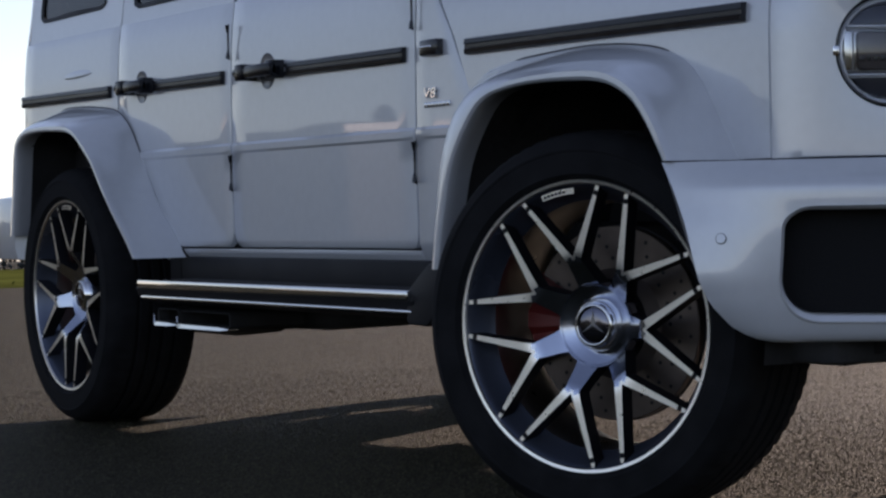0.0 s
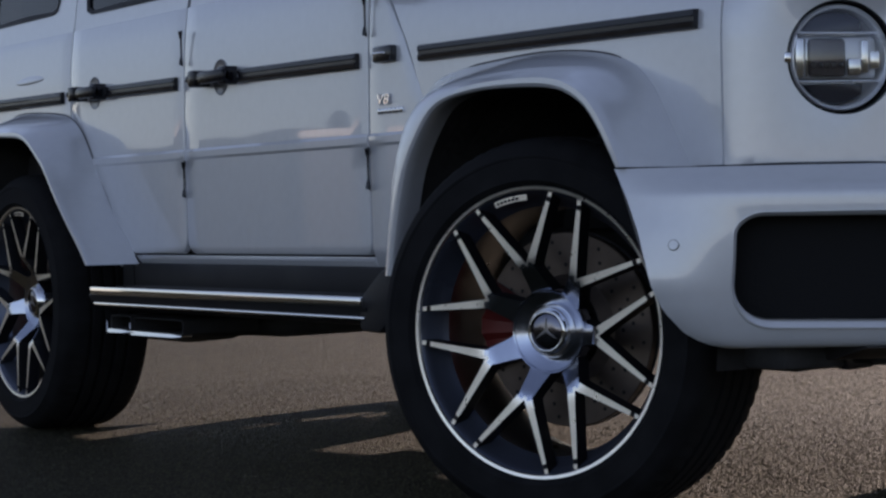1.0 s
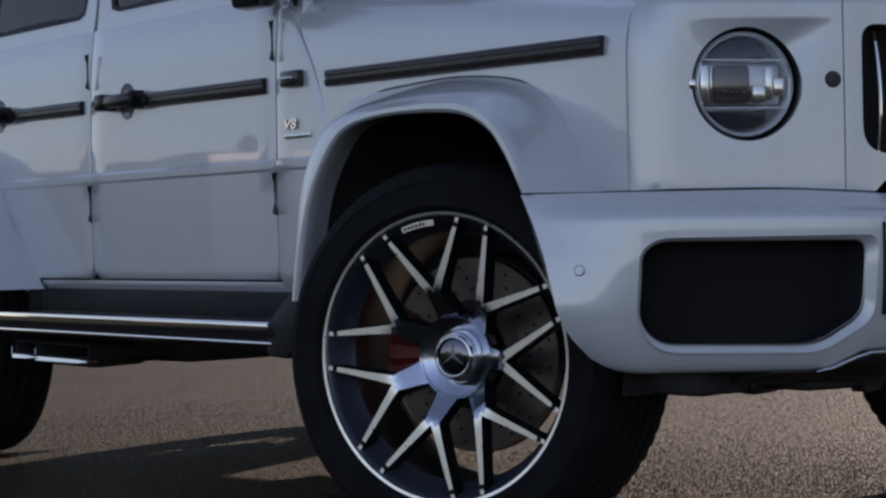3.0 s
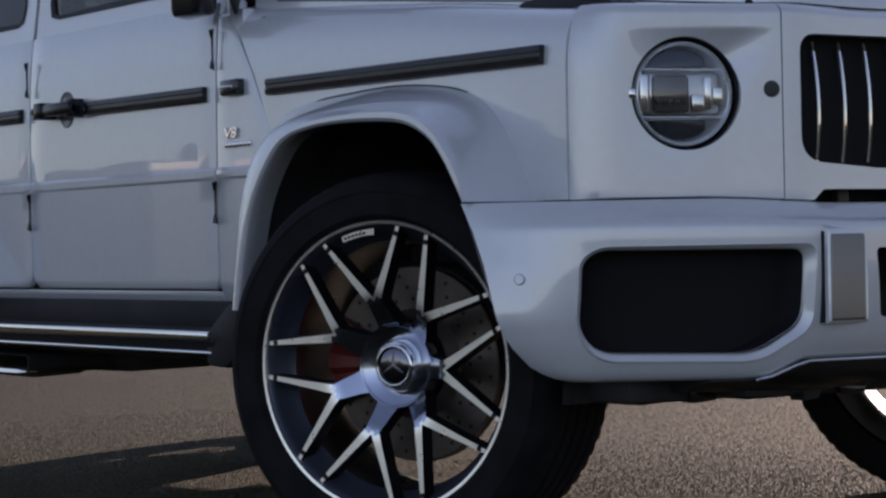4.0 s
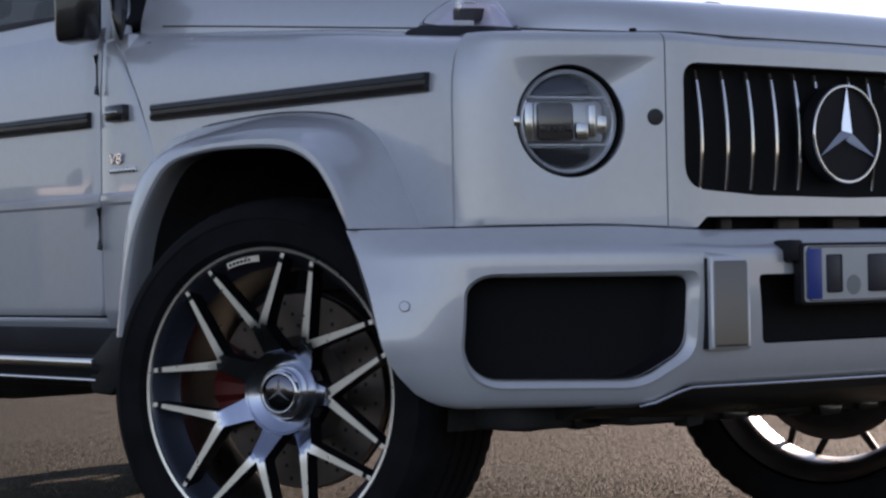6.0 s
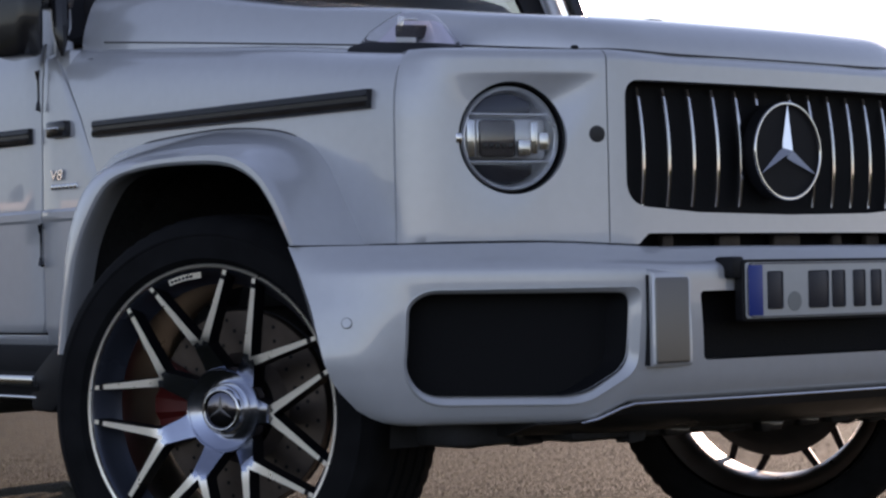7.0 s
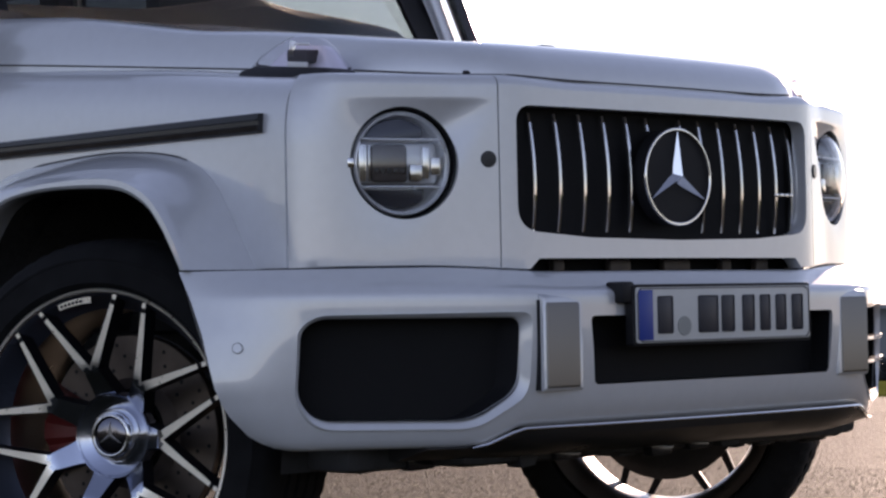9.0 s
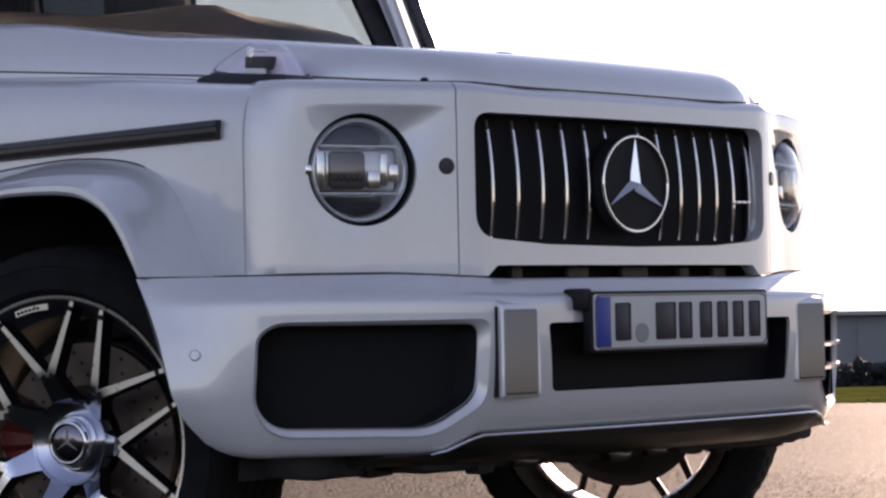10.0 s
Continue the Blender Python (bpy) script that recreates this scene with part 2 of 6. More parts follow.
def build_ground():
    m = bpy.data.materials.new("worn_asphalt")
    m.use_nodes = True
    nt = m.node_tree
    b = nt.nodes["Principled BSDF"]
    co = nt.nodes.new("ShaderNodeTexCoord")
    grain = nt.nodes.new("ShaderNodeTexVoronoi")
    grain.inputs["Scale"].default_value = 150
    fine = nt.nodes.new("ShaderNodeTexNoise")
    fine.inputs["Scale"].default_value, fine.inputs["Detail"].default_value = 120, 8
    big = nt.nodes.new("ShaderNodeTexNoise")
    big.inputs["Scale"].default_value, big.inputs["Detail"].default_value = 0.9, 5
    for n in (grain, fine, big):
        nt.links.new(co.outputs["Object"], n.inputs["Vector"])
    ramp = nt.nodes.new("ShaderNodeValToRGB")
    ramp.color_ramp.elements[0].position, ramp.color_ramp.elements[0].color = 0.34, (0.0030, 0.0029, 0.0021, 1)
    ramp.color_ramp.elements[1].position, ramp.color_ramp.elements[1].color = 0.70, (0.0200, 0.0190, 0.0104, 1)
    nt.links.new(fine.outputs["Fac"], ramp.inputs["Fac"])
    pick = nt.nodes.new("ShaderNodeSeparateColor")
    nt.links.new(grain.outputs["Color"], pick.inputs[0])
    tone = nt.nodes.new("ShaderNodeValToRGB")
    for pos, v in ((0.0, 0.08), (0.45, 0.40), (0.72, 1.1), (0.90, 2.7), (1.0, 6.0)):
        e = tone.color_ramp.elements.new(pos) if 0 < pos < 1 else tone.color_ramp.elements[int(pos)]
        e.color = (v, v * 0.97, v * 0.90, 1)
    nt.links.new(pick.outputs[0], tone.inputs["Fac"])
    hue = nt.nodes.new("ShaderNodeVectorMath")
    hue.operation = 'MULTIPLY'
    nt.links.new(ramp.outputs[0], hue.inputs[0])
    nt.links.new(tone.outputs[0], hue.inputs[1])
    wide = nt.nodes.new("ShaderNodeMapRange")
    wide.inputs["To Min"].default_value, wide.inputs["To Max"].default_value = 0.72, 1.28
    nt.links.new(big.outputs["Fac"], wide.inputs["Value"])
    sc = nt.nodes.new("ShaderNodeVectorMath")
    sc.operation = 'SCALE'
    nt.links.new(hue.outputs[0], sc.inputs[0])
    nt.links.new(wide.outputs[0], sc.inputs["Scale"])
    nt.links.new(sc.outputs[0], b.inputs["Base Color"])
    b.inputs["Roughness"].default_value = 0.72
    b.inputs["Specular IOR Level"].default_value = 0.05
    add = nt.nodes.new("ShaderNodeMath")
    add.operation = 'ADD'
    nt.links.new(grain.outputs["Distance"], add.inputs[0])
    nt.links.new(fine.outputs["Fac"], add.inputs[1])
    bp = nt.nodes.new("ShaderNodeBump")
    bp.inputs["Strength"].default_value, bp.inputs["Distance"].default_value = 1.0, 0.011
    nt.links.new(add.outputs[0], bp.inputs["Height"])
    nt.links.new(bp.outputs[0], b.inputs["Normal"])
    bm = bmesh.new()
    radii = [0.0001, 3, 6, 8, 9, 10, 11, 12, 13, 14, 16, 19, 22, 26, 30, 35, 40, 46, 54, 65, 85, 120, 180, 300, 600, 1400, 3000]
    rings = []
    for r in radii:
        row = []
        for k in range(96):
            a = 2 * math.pi * k / 96
            x, y = r * math.cos(a), r * math.sin(a)
            row.append((x, y, ground_drop(x, y)))
        rings.append(row)
    bridge(bm, rings, close_u=True)
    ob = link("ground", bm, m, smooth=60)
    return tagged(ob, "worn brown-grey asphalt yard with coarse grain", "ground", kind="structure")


build_ground()


def build_grains():
    """Loose coarse grains lying on the asphalt round the car."""
    m = material("tan_stone_grain", (0.085, 0.068, 0.038), 0.8)
    nt = m.node_tree
    geo = nt.nodes.new("ShaderNodeNewGeometry")
    ramp = nt.nodes.new("ShaderNodeValToRGB")
    ramp.color_ramp.elements[0].color = (0.010, 0.0085, 0.0055, 1)
    ramp.color_ramp.elements[1].color = (0.088, 0.080, 0.043, 1)
    nt.links.new(geo.outputs["Random Per Island"], ramp.inputs["Fac"])
    nt.links.new(ramp.outputs[0], nt.nodes["Principled BSDF"].inputs["Base Color"])
    rng = random.Random(21)
    verts, faces = [], []
    for i in range(100000):
        if i < 42000:
            x, y = rng.uniform(-4.2, 0.6), rng.uniform(-1.3, 3.4)
        else:
            x, y = rng.gauss(-0.1, 0.9), rng.gauss(0.2, 0.9)
        r, h, t = rng.uniform(0.0015, 0.0042), rng.uniform(0.0012, 0.0036), rng.uniform(0, 6.28)
        n = len(verts)
        for k in range(4):
            q = r * rng.uniform(0.7, 1.2)
            verts.append((x + q * math.cos(t + 1.571 * k), y + q * math.sin(t + 1.571 * k), -0.0005))
        verts.append((x + rng.uniform(-0.3, 0.3) * r, y + rng.uniform(-0.3, 0.3) * r, h))
        faces += [(n + k, n + (k + 1) % 4, n + 4) for k in range(4)]
    me = bpy.data.meshes.new("asphalt_grains")
    me.from_pydata(verts, [], faces)
    me.materials.append(m)
    return tagged(new("asphalt_grains", me), "coarse tan stone grains strewn over the asphalt", "grit", kind="stuff")


build_grains()
GRASS = material("dry_grass", (0.085, 0.095, 0.022), 0.9, spec=0.0, vary=0.45, vary_scale=1.3, bump=0.6, bump_scale=14)
LEAF = material("far_foliage", (0.042, 0.047, 0.045), 0.85, spec=0.1, vary=0.5, vary_scale=0.7, bump=0.5, bump_scale=4)
WALL_GREY = material("grey_cladding", (0.21, 0.22, 0.235), 0.6, vary=0.12, vary_scale=0.4)
ROOF_GREY = material("grey_roof_sheet", (0.30, 0.31, 0.32), 0.5, vary=0.1, vary_scale=0.6)
POLE = material("galvanised_pole", (0.16, 0.16, 0.17), 0.5, 0.6)


def polar(r, a):
    """A point at r metres from the front axle, a degrees round from straight behind the car to its left."""
    return -r * math.cos(radians(a)), r * math.sin(radians(a))


def build_grass():
    bm = bmesh.new()
    rings = []
    rng = random.Random(4)
    for r in (26, 27, 29, 32, 36, 42):
        row = []
        for k in range(120):
            a = 2 * math.pi * k / 120
            rr = r + rng.uniform(-0.4, 0.4)
            x, y = rr * math.cos(a), rr * math.sin(a)
            row.append((x, y, ground_drop(x, y) + (0.03 if r > 26 else -0.02) + rng.uniform(0, 0.04)))
        rings.append(row)
    bridge(bm, rings, close_u=True)
    for i in range(2600):
        a, r = rng.uniform(5, 70), rng.uniform(26.3, 34)
        x, y = polar(r, a)
        z = ground_drop(x, y)
        h, w, t = rng.uniform(0.03, 0.07), rng.uniform(0.02, 0.05), rng.uniform(0, math.pi)
        bm.faces.new([bm.verts.new(p) for p in ((x - w * math.cos(t), y - w * math.sin(t), z), (x + w * math.cos(t), y + w * math.sin(t), z), (x + rng.uniform(-.04, .04), y, z + h))])
    return tagged(link("grass", bm, GRASS, smooth=60), "strip of dry yellow-green grass round the yard", "grass", kind="stuff")


def clump_row(name, a0, a1, r, h0, h1, n, seed, label):
    """A far hedge or wood as many small uneven clumps."""
    rng = random.Random(seed)
    bm = bmesh.new()
    for i in range(n):
        a = rng.uniform(a0, a1)
        x, y = polar(r + rng.uniform(-2, 2) * r / 60, a)
        z = ground_drop(x, y)
        h = h0 + (h1 - h0) * (0.5 + 0.5 * noise.noise((a * 0.35, seed, 0))) * rng.uniform(0.5, 1.0)
        s = rng.uniform(0.07, 0.20) * h1
        zz = z + rng.uniform(0.05, 0.95) * h
        out = bmesh.ops.create_icosphere(bm, subdivisions=1, radius=s)
        for v in out["verts"]:
            v.co = Vector((x, y, zz)) + v.co * rng.uniform(0.6, 1.3)
    return tagged(link(name, bm, LEAF, smooth=0), label, "trees", kind="stuff")


build_grass()
clump_row("hedge", 46, 66, 47, 0.40, 0.80, 1500, 3, "dark uneven hedge in front of the grey shed")
clump_row("hedge", 4, 36, 44, 0.22, 0.42, 700, 5, "low dark hedge line behind the grass")


def build_hills():
    """Low wooded hills all round the camera's side of the yard."""
    level = poly([(-205, 1.1), (-150, 1.3), (-100, 1.2), (-75, 1.5), (-52, 2.6), (-40, 2.85), (-30, 2.92), (-27.8, 2.95), (-27.2, 2.90), (-26.2, 2.74), (-25.4, 2.66), (-24, 2.42), (-22, 2.36), (-18, 2.2), (-10, 1.6), (-8, 1.2)])
    rng = random.Random(31)
    bm = bmesh.new()
    rings = []
    for k in range(800):
        a = -205 + 197 * k / 799
        top = 0.64 + 360 * math.tan(radians(level(a) + 0.07 * noise.noise((a * 0.9, 3.0, 0)) + 0.045 * noise.noise((a * 5.0, 7.0, 0)) + rng.uniform(-0.012, 0.012)))
        row = []
        for r, f in ((300, -0.02), (318, 0.22), (334, 0.52), (347, 0.80), (356, 0.95), (360, 1.0), (376, 0.96), (420, 0.3)):
            x, y = polar(r, a)
            z = ground_drop(x, y)
            row.append((x, y, z + (top - z) * f + (rng.uniform(-0.5, 0.5) if 0.1 < f < 0.9 else 0)))
        rings.append(row)
    bridge(bm, rings)
    return tagged(link("far_hills", bm, LEAF, smooth=20), "low dark wooded hills beyond the yard, mirrored in the paint", "hills", kind="stuff")


build_hills()


def build_hall():
    """Long low hall with a pale fascia, across the yard from the car's side."""
    x, y = polar(124, -34.8)
    z = ground_drop(x, y)
    thing = new("hall")
    thing.matrix_world = pose(x - 1.1, y - 0.83, 0, 0, 0, 160)
    bm = bmesh.new()
    box(bm, -16, 16, -5, 5, z, 6.88, 0.02)
    part("wall", bm, material("dark_timber_wall", (0.022, 0.021, 0.020), 0.8, vary=0.3, vary_scale=0.5), thing, "dark timber wall")
    bm = bmesh.new()
    box(bm, -16.2, 16.2, -5.2, 5.2, 6.88, 7.36, 0.03)
    part("fascia", bm, material("pale_fascia_sheet", (0.50, 0.47, 0.44), 0.6, vary=0.08, vary_scale=0.3), thing)
    bm = bmesh.new()
    prism(bm, [(-5.0, 7.3), (5.0, 7.3), (0, 7.45)], lambda u, v, w: Vector((-16 + w, u, v)), 32)
    part("roof", bm, ROOF_GREY, thing)
    return tagged(thing, "long low dark timber hall with a pale fascia across the yard", "building")


build_hall()


def build_far_tree():
    """One tree that stands above the hall's roof."""
    x, y = polar(140, -28.7)
    z = ground_drop(x, y)
    rng = random.Random(8)
    thing = new("tree")
    thing.matrix_world = pose(x - 1.1, y - 0.83, z)
    top = 9.3 - z
    bm = bmesh.new()
    tube(bm, [(0, 0, 0), (0.1, 0, top * 0.4), (0.0, 0.1, top * 0.75), (0, 0, top * 0.92)], [0.28, 0.22, 0.12, 0.03], 10)
    for k in range(9):
        a, h = rng.uniform(0, 6.28), top * rng.uniform(0.5, 0.8)
        tube(bm, [(0, 0, h), (0.6 * math.cos(a), 0.6 * math.sin(a), h + 0.5), (1.1 * math.cos(a), 1.1 * math.sin(a), h + 1.2)], [0.09, 0.06, 0.02], 6)
    part("trunk", bm, BRACKET, thing)
    bm = bmesh.new()
    for k in range(420):
        a, h, q = rng.uniform(0, 6.28), rng.uniform(-1, 1), rng.random() ** 0.5
        w = 0.9 * math.sqrt(max(0.05, 1 - h * h)) * q
        c = Vector((w * math.cos(a), w * math.sin(a), top * 0.84 + h * 1.5))
        out = bmesh.ops.create_icosphere(bm, subdivisions=1, radius=rng.uniform(0.10, 0.24))
        for v in out["verts"]:
            v.co = c + v.co * rng.uniform(0.6, 1.3)
    part("crown", bm, LEAF, thing, smooth=0)
    return tagged(thing, "dark round-crowned tree behind the hall", "tree")


build_far_tree()


def build_shed():
    """Long low shed behind the hedge."""
    x, y = polar(62, 62)
    z = ground_drop(x, y) - 0.1
    thing = new("shed")
    thing.matrix_world = pose(x, y, z, 0, 0, 90 - 56)
    bm = bmesh.new()
    box(bm, -14, 14, -3, 3, 0, 2.15, 0.02)
    for i in range(27):
        box(bm, -13.5 + i, -13.42 + i, -3.05, -2.98, 0.1, 2.1)
    part("wall", bm, WALL_GREY, thing)
    bm = bmesh.new()
    prism(bm, [(-3.4, 2.13), (3.4, 2.13), (3.4, 2.24), (0, 2.42), (-3.4, 2.24)], lambda u, v, w: Vector((-14.3 + w, u, v)), 28.6)
    part("roof", bm, ROOF_GREY, thing)
    return tagged(thing, "long low grey clad shed beyond the hedge", "building")


build_shed()


def build_pole():
    x, y = polar(60, 20.3)
    thing = new("street_lamp")
    thing.matrix_world = pose(x, y, ground_drop(x, y))
    bm = bmesh.new()
    tube(bm, [(0, 0, 0), (0, 0, 2.2), (0.02, 0, 2.9)], [0.10, 0.08, 0.06])
    part("mast", bm, POLE, thing)
    bm = bmesh.new()
    box(bm, -0.5, 0.5, -0.1, 0.1, 2.85, 3.0, 0.03)
    part("lamp_head", bm, POLE, thing)
    return tagged(thing, "slim grey street lamp far behind the car", "street lamp")


build_pole()

# ---------------------------------------------------------------- the car
CAR = tagged(new("off_road_car"), "white boxy off-road car with steered front wheels on asphalt", "car")
HUB_Z, WHEELBASE, STEER = 0.395, 2.89, 23.5


def wheel_depth(r):
    return poly([(0.0, 0.072), (0.055, 0.0625), (0.068, 0.0570), (0.080, 0.0500), (0.092, 0.0415), (0.103, 0.0330), (0.113, 0.0255), (0.121, 0.0190), (0.129, 0.0138), (0.138, 0.0108), (0.150, 0.0095), (0.285, 0.0038)])(r)


def build_wheel(place, turn):
    """Cross-spoke wheel; local -Y is its outer face. turn: degrees of the spokes' phase."""
    bm = bmesh.new()
    lathe(bm, [(0.2832, 0.003), (0.2852, -0.002), (0.2912, -0.003), (0.2930, 0.004), (0.2920, 0.012)], 96, mat=0)
    lathe(bm, [(0.2832, 0.003), (0.279, 0.008), (0.274, 0.020), (0.264, 0.045), (0.252, 0.060)], 96, mat=1)
    lathe(bm, [(0.252, 0.060), (0.249, 0.075), (0.247, 0.18), (0.258, 0.235), (0.285, 0.262), (0.293, 0.268)], 96, mat=2)
    wheel = part("wheel", bm, [ALLOY, BARREL, BARREL_METAL], CAR, "alloy wheel with a bright machined lip")
    wheel.matrix_world = place
    # tyre
    tread = [(0.3905, 0.022), (0.3945, 0.034)]
    for c in (0.075, 0.115, 0.155, 0.195):
        tread += [(0.3970, c - 0.0075), (0.3890, c - 0.0055), (0.3890, c + 0.0055), (0.3970, c + 0.0075)]
    tread += [(0.3945, 0.236), (0.3905, 0.248)]
    prof = [(0.288, 0.014), (0.2965, 0.000), (0.303, -0.008), (0.308, -0.0135), (0.313, -0.0120), (0.335, -0.0150), (0.352, -0.0130),
            (0.354, -0.0145), (0.358, -0.0145), (0.360, -0.0115), (0.374, -0.003), (0.3845, 0.010)] + tread + [(0.378, 0.268), (0.35, 0.281), (0.312, 0.280), (0.304, 0.274)]
    bm = bmesh.new()
    rings = []
    for i in range(216):
        a = 2 * math.pi * i / 216
        cutin = 0.0034 if i % 3 == 0 else 0.0
        rings.append([((r - (cutin if r > 0.385 and not 0.068 < y < 0.202 else 0)) * math.cos(a), y, (r - (cutin if r > 0.385 and not 0.068 < y < 0.202 else 0)) * math.sin(a)) for r, y in prof])
    bridge(bm, rings, close_v=True)
    part("tyre", bm, RUBBER, wheel, "low black road tyre")
    # spokes
    for k in range(7):
        phi = radians(turn + 360 / 7 * k)

        def at(r, a, extra=0.0):
            return Vector((r * math.cos(a), wheel_depth(r) + extra, r * math.sin(a)))
        bm = bmesh.new()
        for s in (-1, 1):
            start = phi + s * radians(2.2)
            p0 = Vector((0.131 * math.cos(start), 0.131 * math.sin(start)))
            end = phi + s * radians(18.7)
            p1 = Vector((0.2815 * math.cos(end), 0.2815 * math.sin(end)))
            d = (p1 - p0).normalized()
            n = Vector((-d.y, d.x))
            rows = []
            for j in range(17):
                t = j / 16
                c = p0.lerp(p1, t)
                w = 0.0099 - 0.0056 * t ** 0.7
                row = []
                for off, dep in ((-w - 0.003, 0.034), (-w - 0.0007, 0.0034), (-w, 0.0), (-w * 0.4, 0.0), (w * 0.4, 0.0), (w, 0.0), (w + 0.0007, 0.0034), (w + 0.003, 0.034)):
                    q = c + n * off
                    row.append(Vector((q.x, wheel_depth(q.length) + dep, q.y)))
                rows.append(row)
            vs = bridge(bm, rows)
            for row_a, row_b in zip(vs, vs[1:]):
                bm.faces.new((row_a[0], row_b[0], row_b[-1], row_a[-1]))
        # arm from the hub to the fork
        rows = []
        side = Vector((-math.sin(phi), math.cos(phi)))
        for r, w in ((0.066, 0.0300), (0.072, 0.0285), (0.078, 0.0268), (0.084, 0.0250), (0.090, 0.0234), (0.096, 0.0222), (0.102, 0.0213), (0.108, 0.0206), (0.114, 0.0199), (0.120, 0.0190), (0.127, 0.0178), (0.134, 0.0166), (0.142, 0.0155)):
            c = Vector((r * math.cos(phi), r * math.sin(phi)))
            row = []
            for off, dep in ((-w - 0.003, 0.036), (-w - 0.0008, 0.005), (-w * 0.95, 0.0), (0, -0.0004), (w * 0.95, 0.0), (w + 0.0008, 0.005), (w + 0.003, 0.036)):
                q = c + side * off
                row.append(Vector((q.x, wheel_depth(r) + dep + 0.0010, q.y)))
            rows.append(row)
        bridge(bm, rows)
        bmesh.ops.recalc_face_normals(bm, faces=bm.faces[:])
        for f in bm.faces:
            f.material_index = 0 if abs(f.normal.y) > 0.66 and f.calc_center_median().y < wheel_depth(math.hypot(f.calc_center_median().x, f.calc_center_median().z)) + 0.008 else 1
            # spoke roots get the darker metal, a dark reflection put into the colour
            rc = math.hypot(f.calc_center_median().x, f.calc_center_median().z)
            if rc < 0.136 and f.material_index == 0:
                f.material_index = 2
            if 0.2585 < rc < 0.2680:
                f.material_index = 1
        part("spoke", bm, [ALLOY, RIM_DARK, HUB_ROOT_METAL], wheel, smooth=24)
    bm = bmesh.new()
    lathe(bm, [(0.050, 0.053), (0.053, 0.0633), (0.060, 0.0598), (0.070, 0.0553), (0.0794, 0.0500), (0.0800, 0.0512), (0.0806, 0.0492), (0.0840, 0.0470), (0.0860, 0.052), (0.087, 0.075), (0.02, 0.075)], 72)
    part("hub", bm, HUB_ROOT_METAL, wheel)
    bm = bmesh.new()
    lathe(bm, [(0.0001, 0.0400), (0.018, 0.0405), (0.033, 0.0425), (0.0355, 0.0440), (0.0370, 0.0405), (0.0385, 0.0395), (0.0410, 0.0400), (0.0440, 0.0425), (0.0465, 0.0470), (0.0480, 0.0500), (0.0495, 0.0500), (0.0520, 0.0540), (0.0540, 0.064)], 64)
    for f in bm.faces:
        c = f.calc_center_median()
        f.material_index = 1 if math.hypot(c.x, c.z) < 0.0365 else 0
    cap = part("hub_cap", bm, [CHROME, DARK_CHROME], wheel, "chrome hub cap with a dark emblem", smooth=50)
    bm = bmesh.new()
    for k in range(3):
        a = radians(90 + 120 * k)
        d, n = Vector((math.cos(a), math.sin(a))), Vector((-math.sin(a), math.cos(a)))
        pts = [d * 0.030, n * 0.0042 + d * 0.002, -n * 0.0046 + d * 0.002]
        vs = [bm.verts.new((p.x, 0.0398, p.y)) for p in pts] + [bm.verts.new((0, 0.0380, 0))]
        bm.faces.new((vs[0], vs[1], vs[3]))
        bm.faces.new((vs[0], vs[3], vs[2]))
        bm.faces.new((vs[1], vs[2], vs[3]))
    part("emblem", bm, SATIN, wheel, smooth=0)
    # rim badge
    bm = bmesh.new()
    rows = []
    for j in range(9):
        a = radians(turn + 9.0 - 16.5 * j / 8)
        rows.append([Vector((r * math.cos(a), wheel_depth(r) - 0.003, r * math.sin(a))) for r in (0.2640, 0.2648, 0.2752, 0.2760)])
    bridge(bm, rows)
    for j in range(6):
        a = radians(turn + 6.6 - 1.95 * j)
        rows = [[Vector((r * math.cos(a + da), wheel_depth(r) - 0.0045, r * math.sin(a + da))) for r in (0.2670, 0.2722)] for da in (0, 0.022)]
        bridge(bm, rows, mat=1)
    part("badge", bm, [ALLOY, PLATE_DARK], wheel, "small bright badge with dark bars", smooth=0)
    # brake
    bm = bmesh.new()
    lathe(bm, [(0.09, 0.100), (0.112, 0.122), (0.196, 0.122), (0.198, 0.124), (0.198, 0.142), (0.09, 0.142)], 96)
    for k in range(20):
        for j in range(3):
            a, r = 2 * math.pi * k / 20 + j * 0.09, 0.132 + j * 0.024
            q = [Vector((r * math.cos(a) + 0.0042 * math.cos(t), 0.1212, r * math.sin(a) + 0.0042 * math.sin(t))) for t in [2 * math.pi * i / 8 for i in range(8)]]
            bm.faces.new([bm.verts.new(p) for p in q]).material_index = 1
    part("brake_disc", bm, [DISC, GAP], wheel, "drilled brake disc", smooth=30)
    bm = bmesh.new()
    lathe(bm, [(0.05, 0.150), (0.194, 0.146), (0.200, 0.150), (0.194, 0.156), (0.17, 0.185), (0.10, 0.23), (0.0001, 0.235)], 48)
    part("dust_shield", bm, UNDER, wheel)
    bm = bmesh.new()
    rows = []
    for j in range(13):
        a = radians(150 + 56 * j / 12)
        e = 0.006 if j in (0, 12) else 0.012 if j in (3, 4, 8, 9) else 0
        rows.append([Vector((r * math.cos(a), y + 0.012, r * math.sin(a))) for r, y in ((0.098, 0.096 + e), (0.104, 0.084 + e), (0.120, 0.078 + e), (0.165, 0.078 + e), (0.196, 0.088 + e), (0.204, 0.100 + e), (0.204, 0.145 - e), (0.098, 0.145 - e))])
    vs = bridge(bm, rows, close_u=True)
    bm.faces.new(vs[0][::-1])
    bm.faces.new(vs[-1])
    part("brake_caliper", bm, RED, wheel, "red brake caliper", smooth=25)
    for ob in (wheel, *wheel.children):
        if not ob.name.startswith("tyre"):
            ob.data.transform(Matrix.Diagonal((1.016, 1, 1.016, 1)))
    return wheel


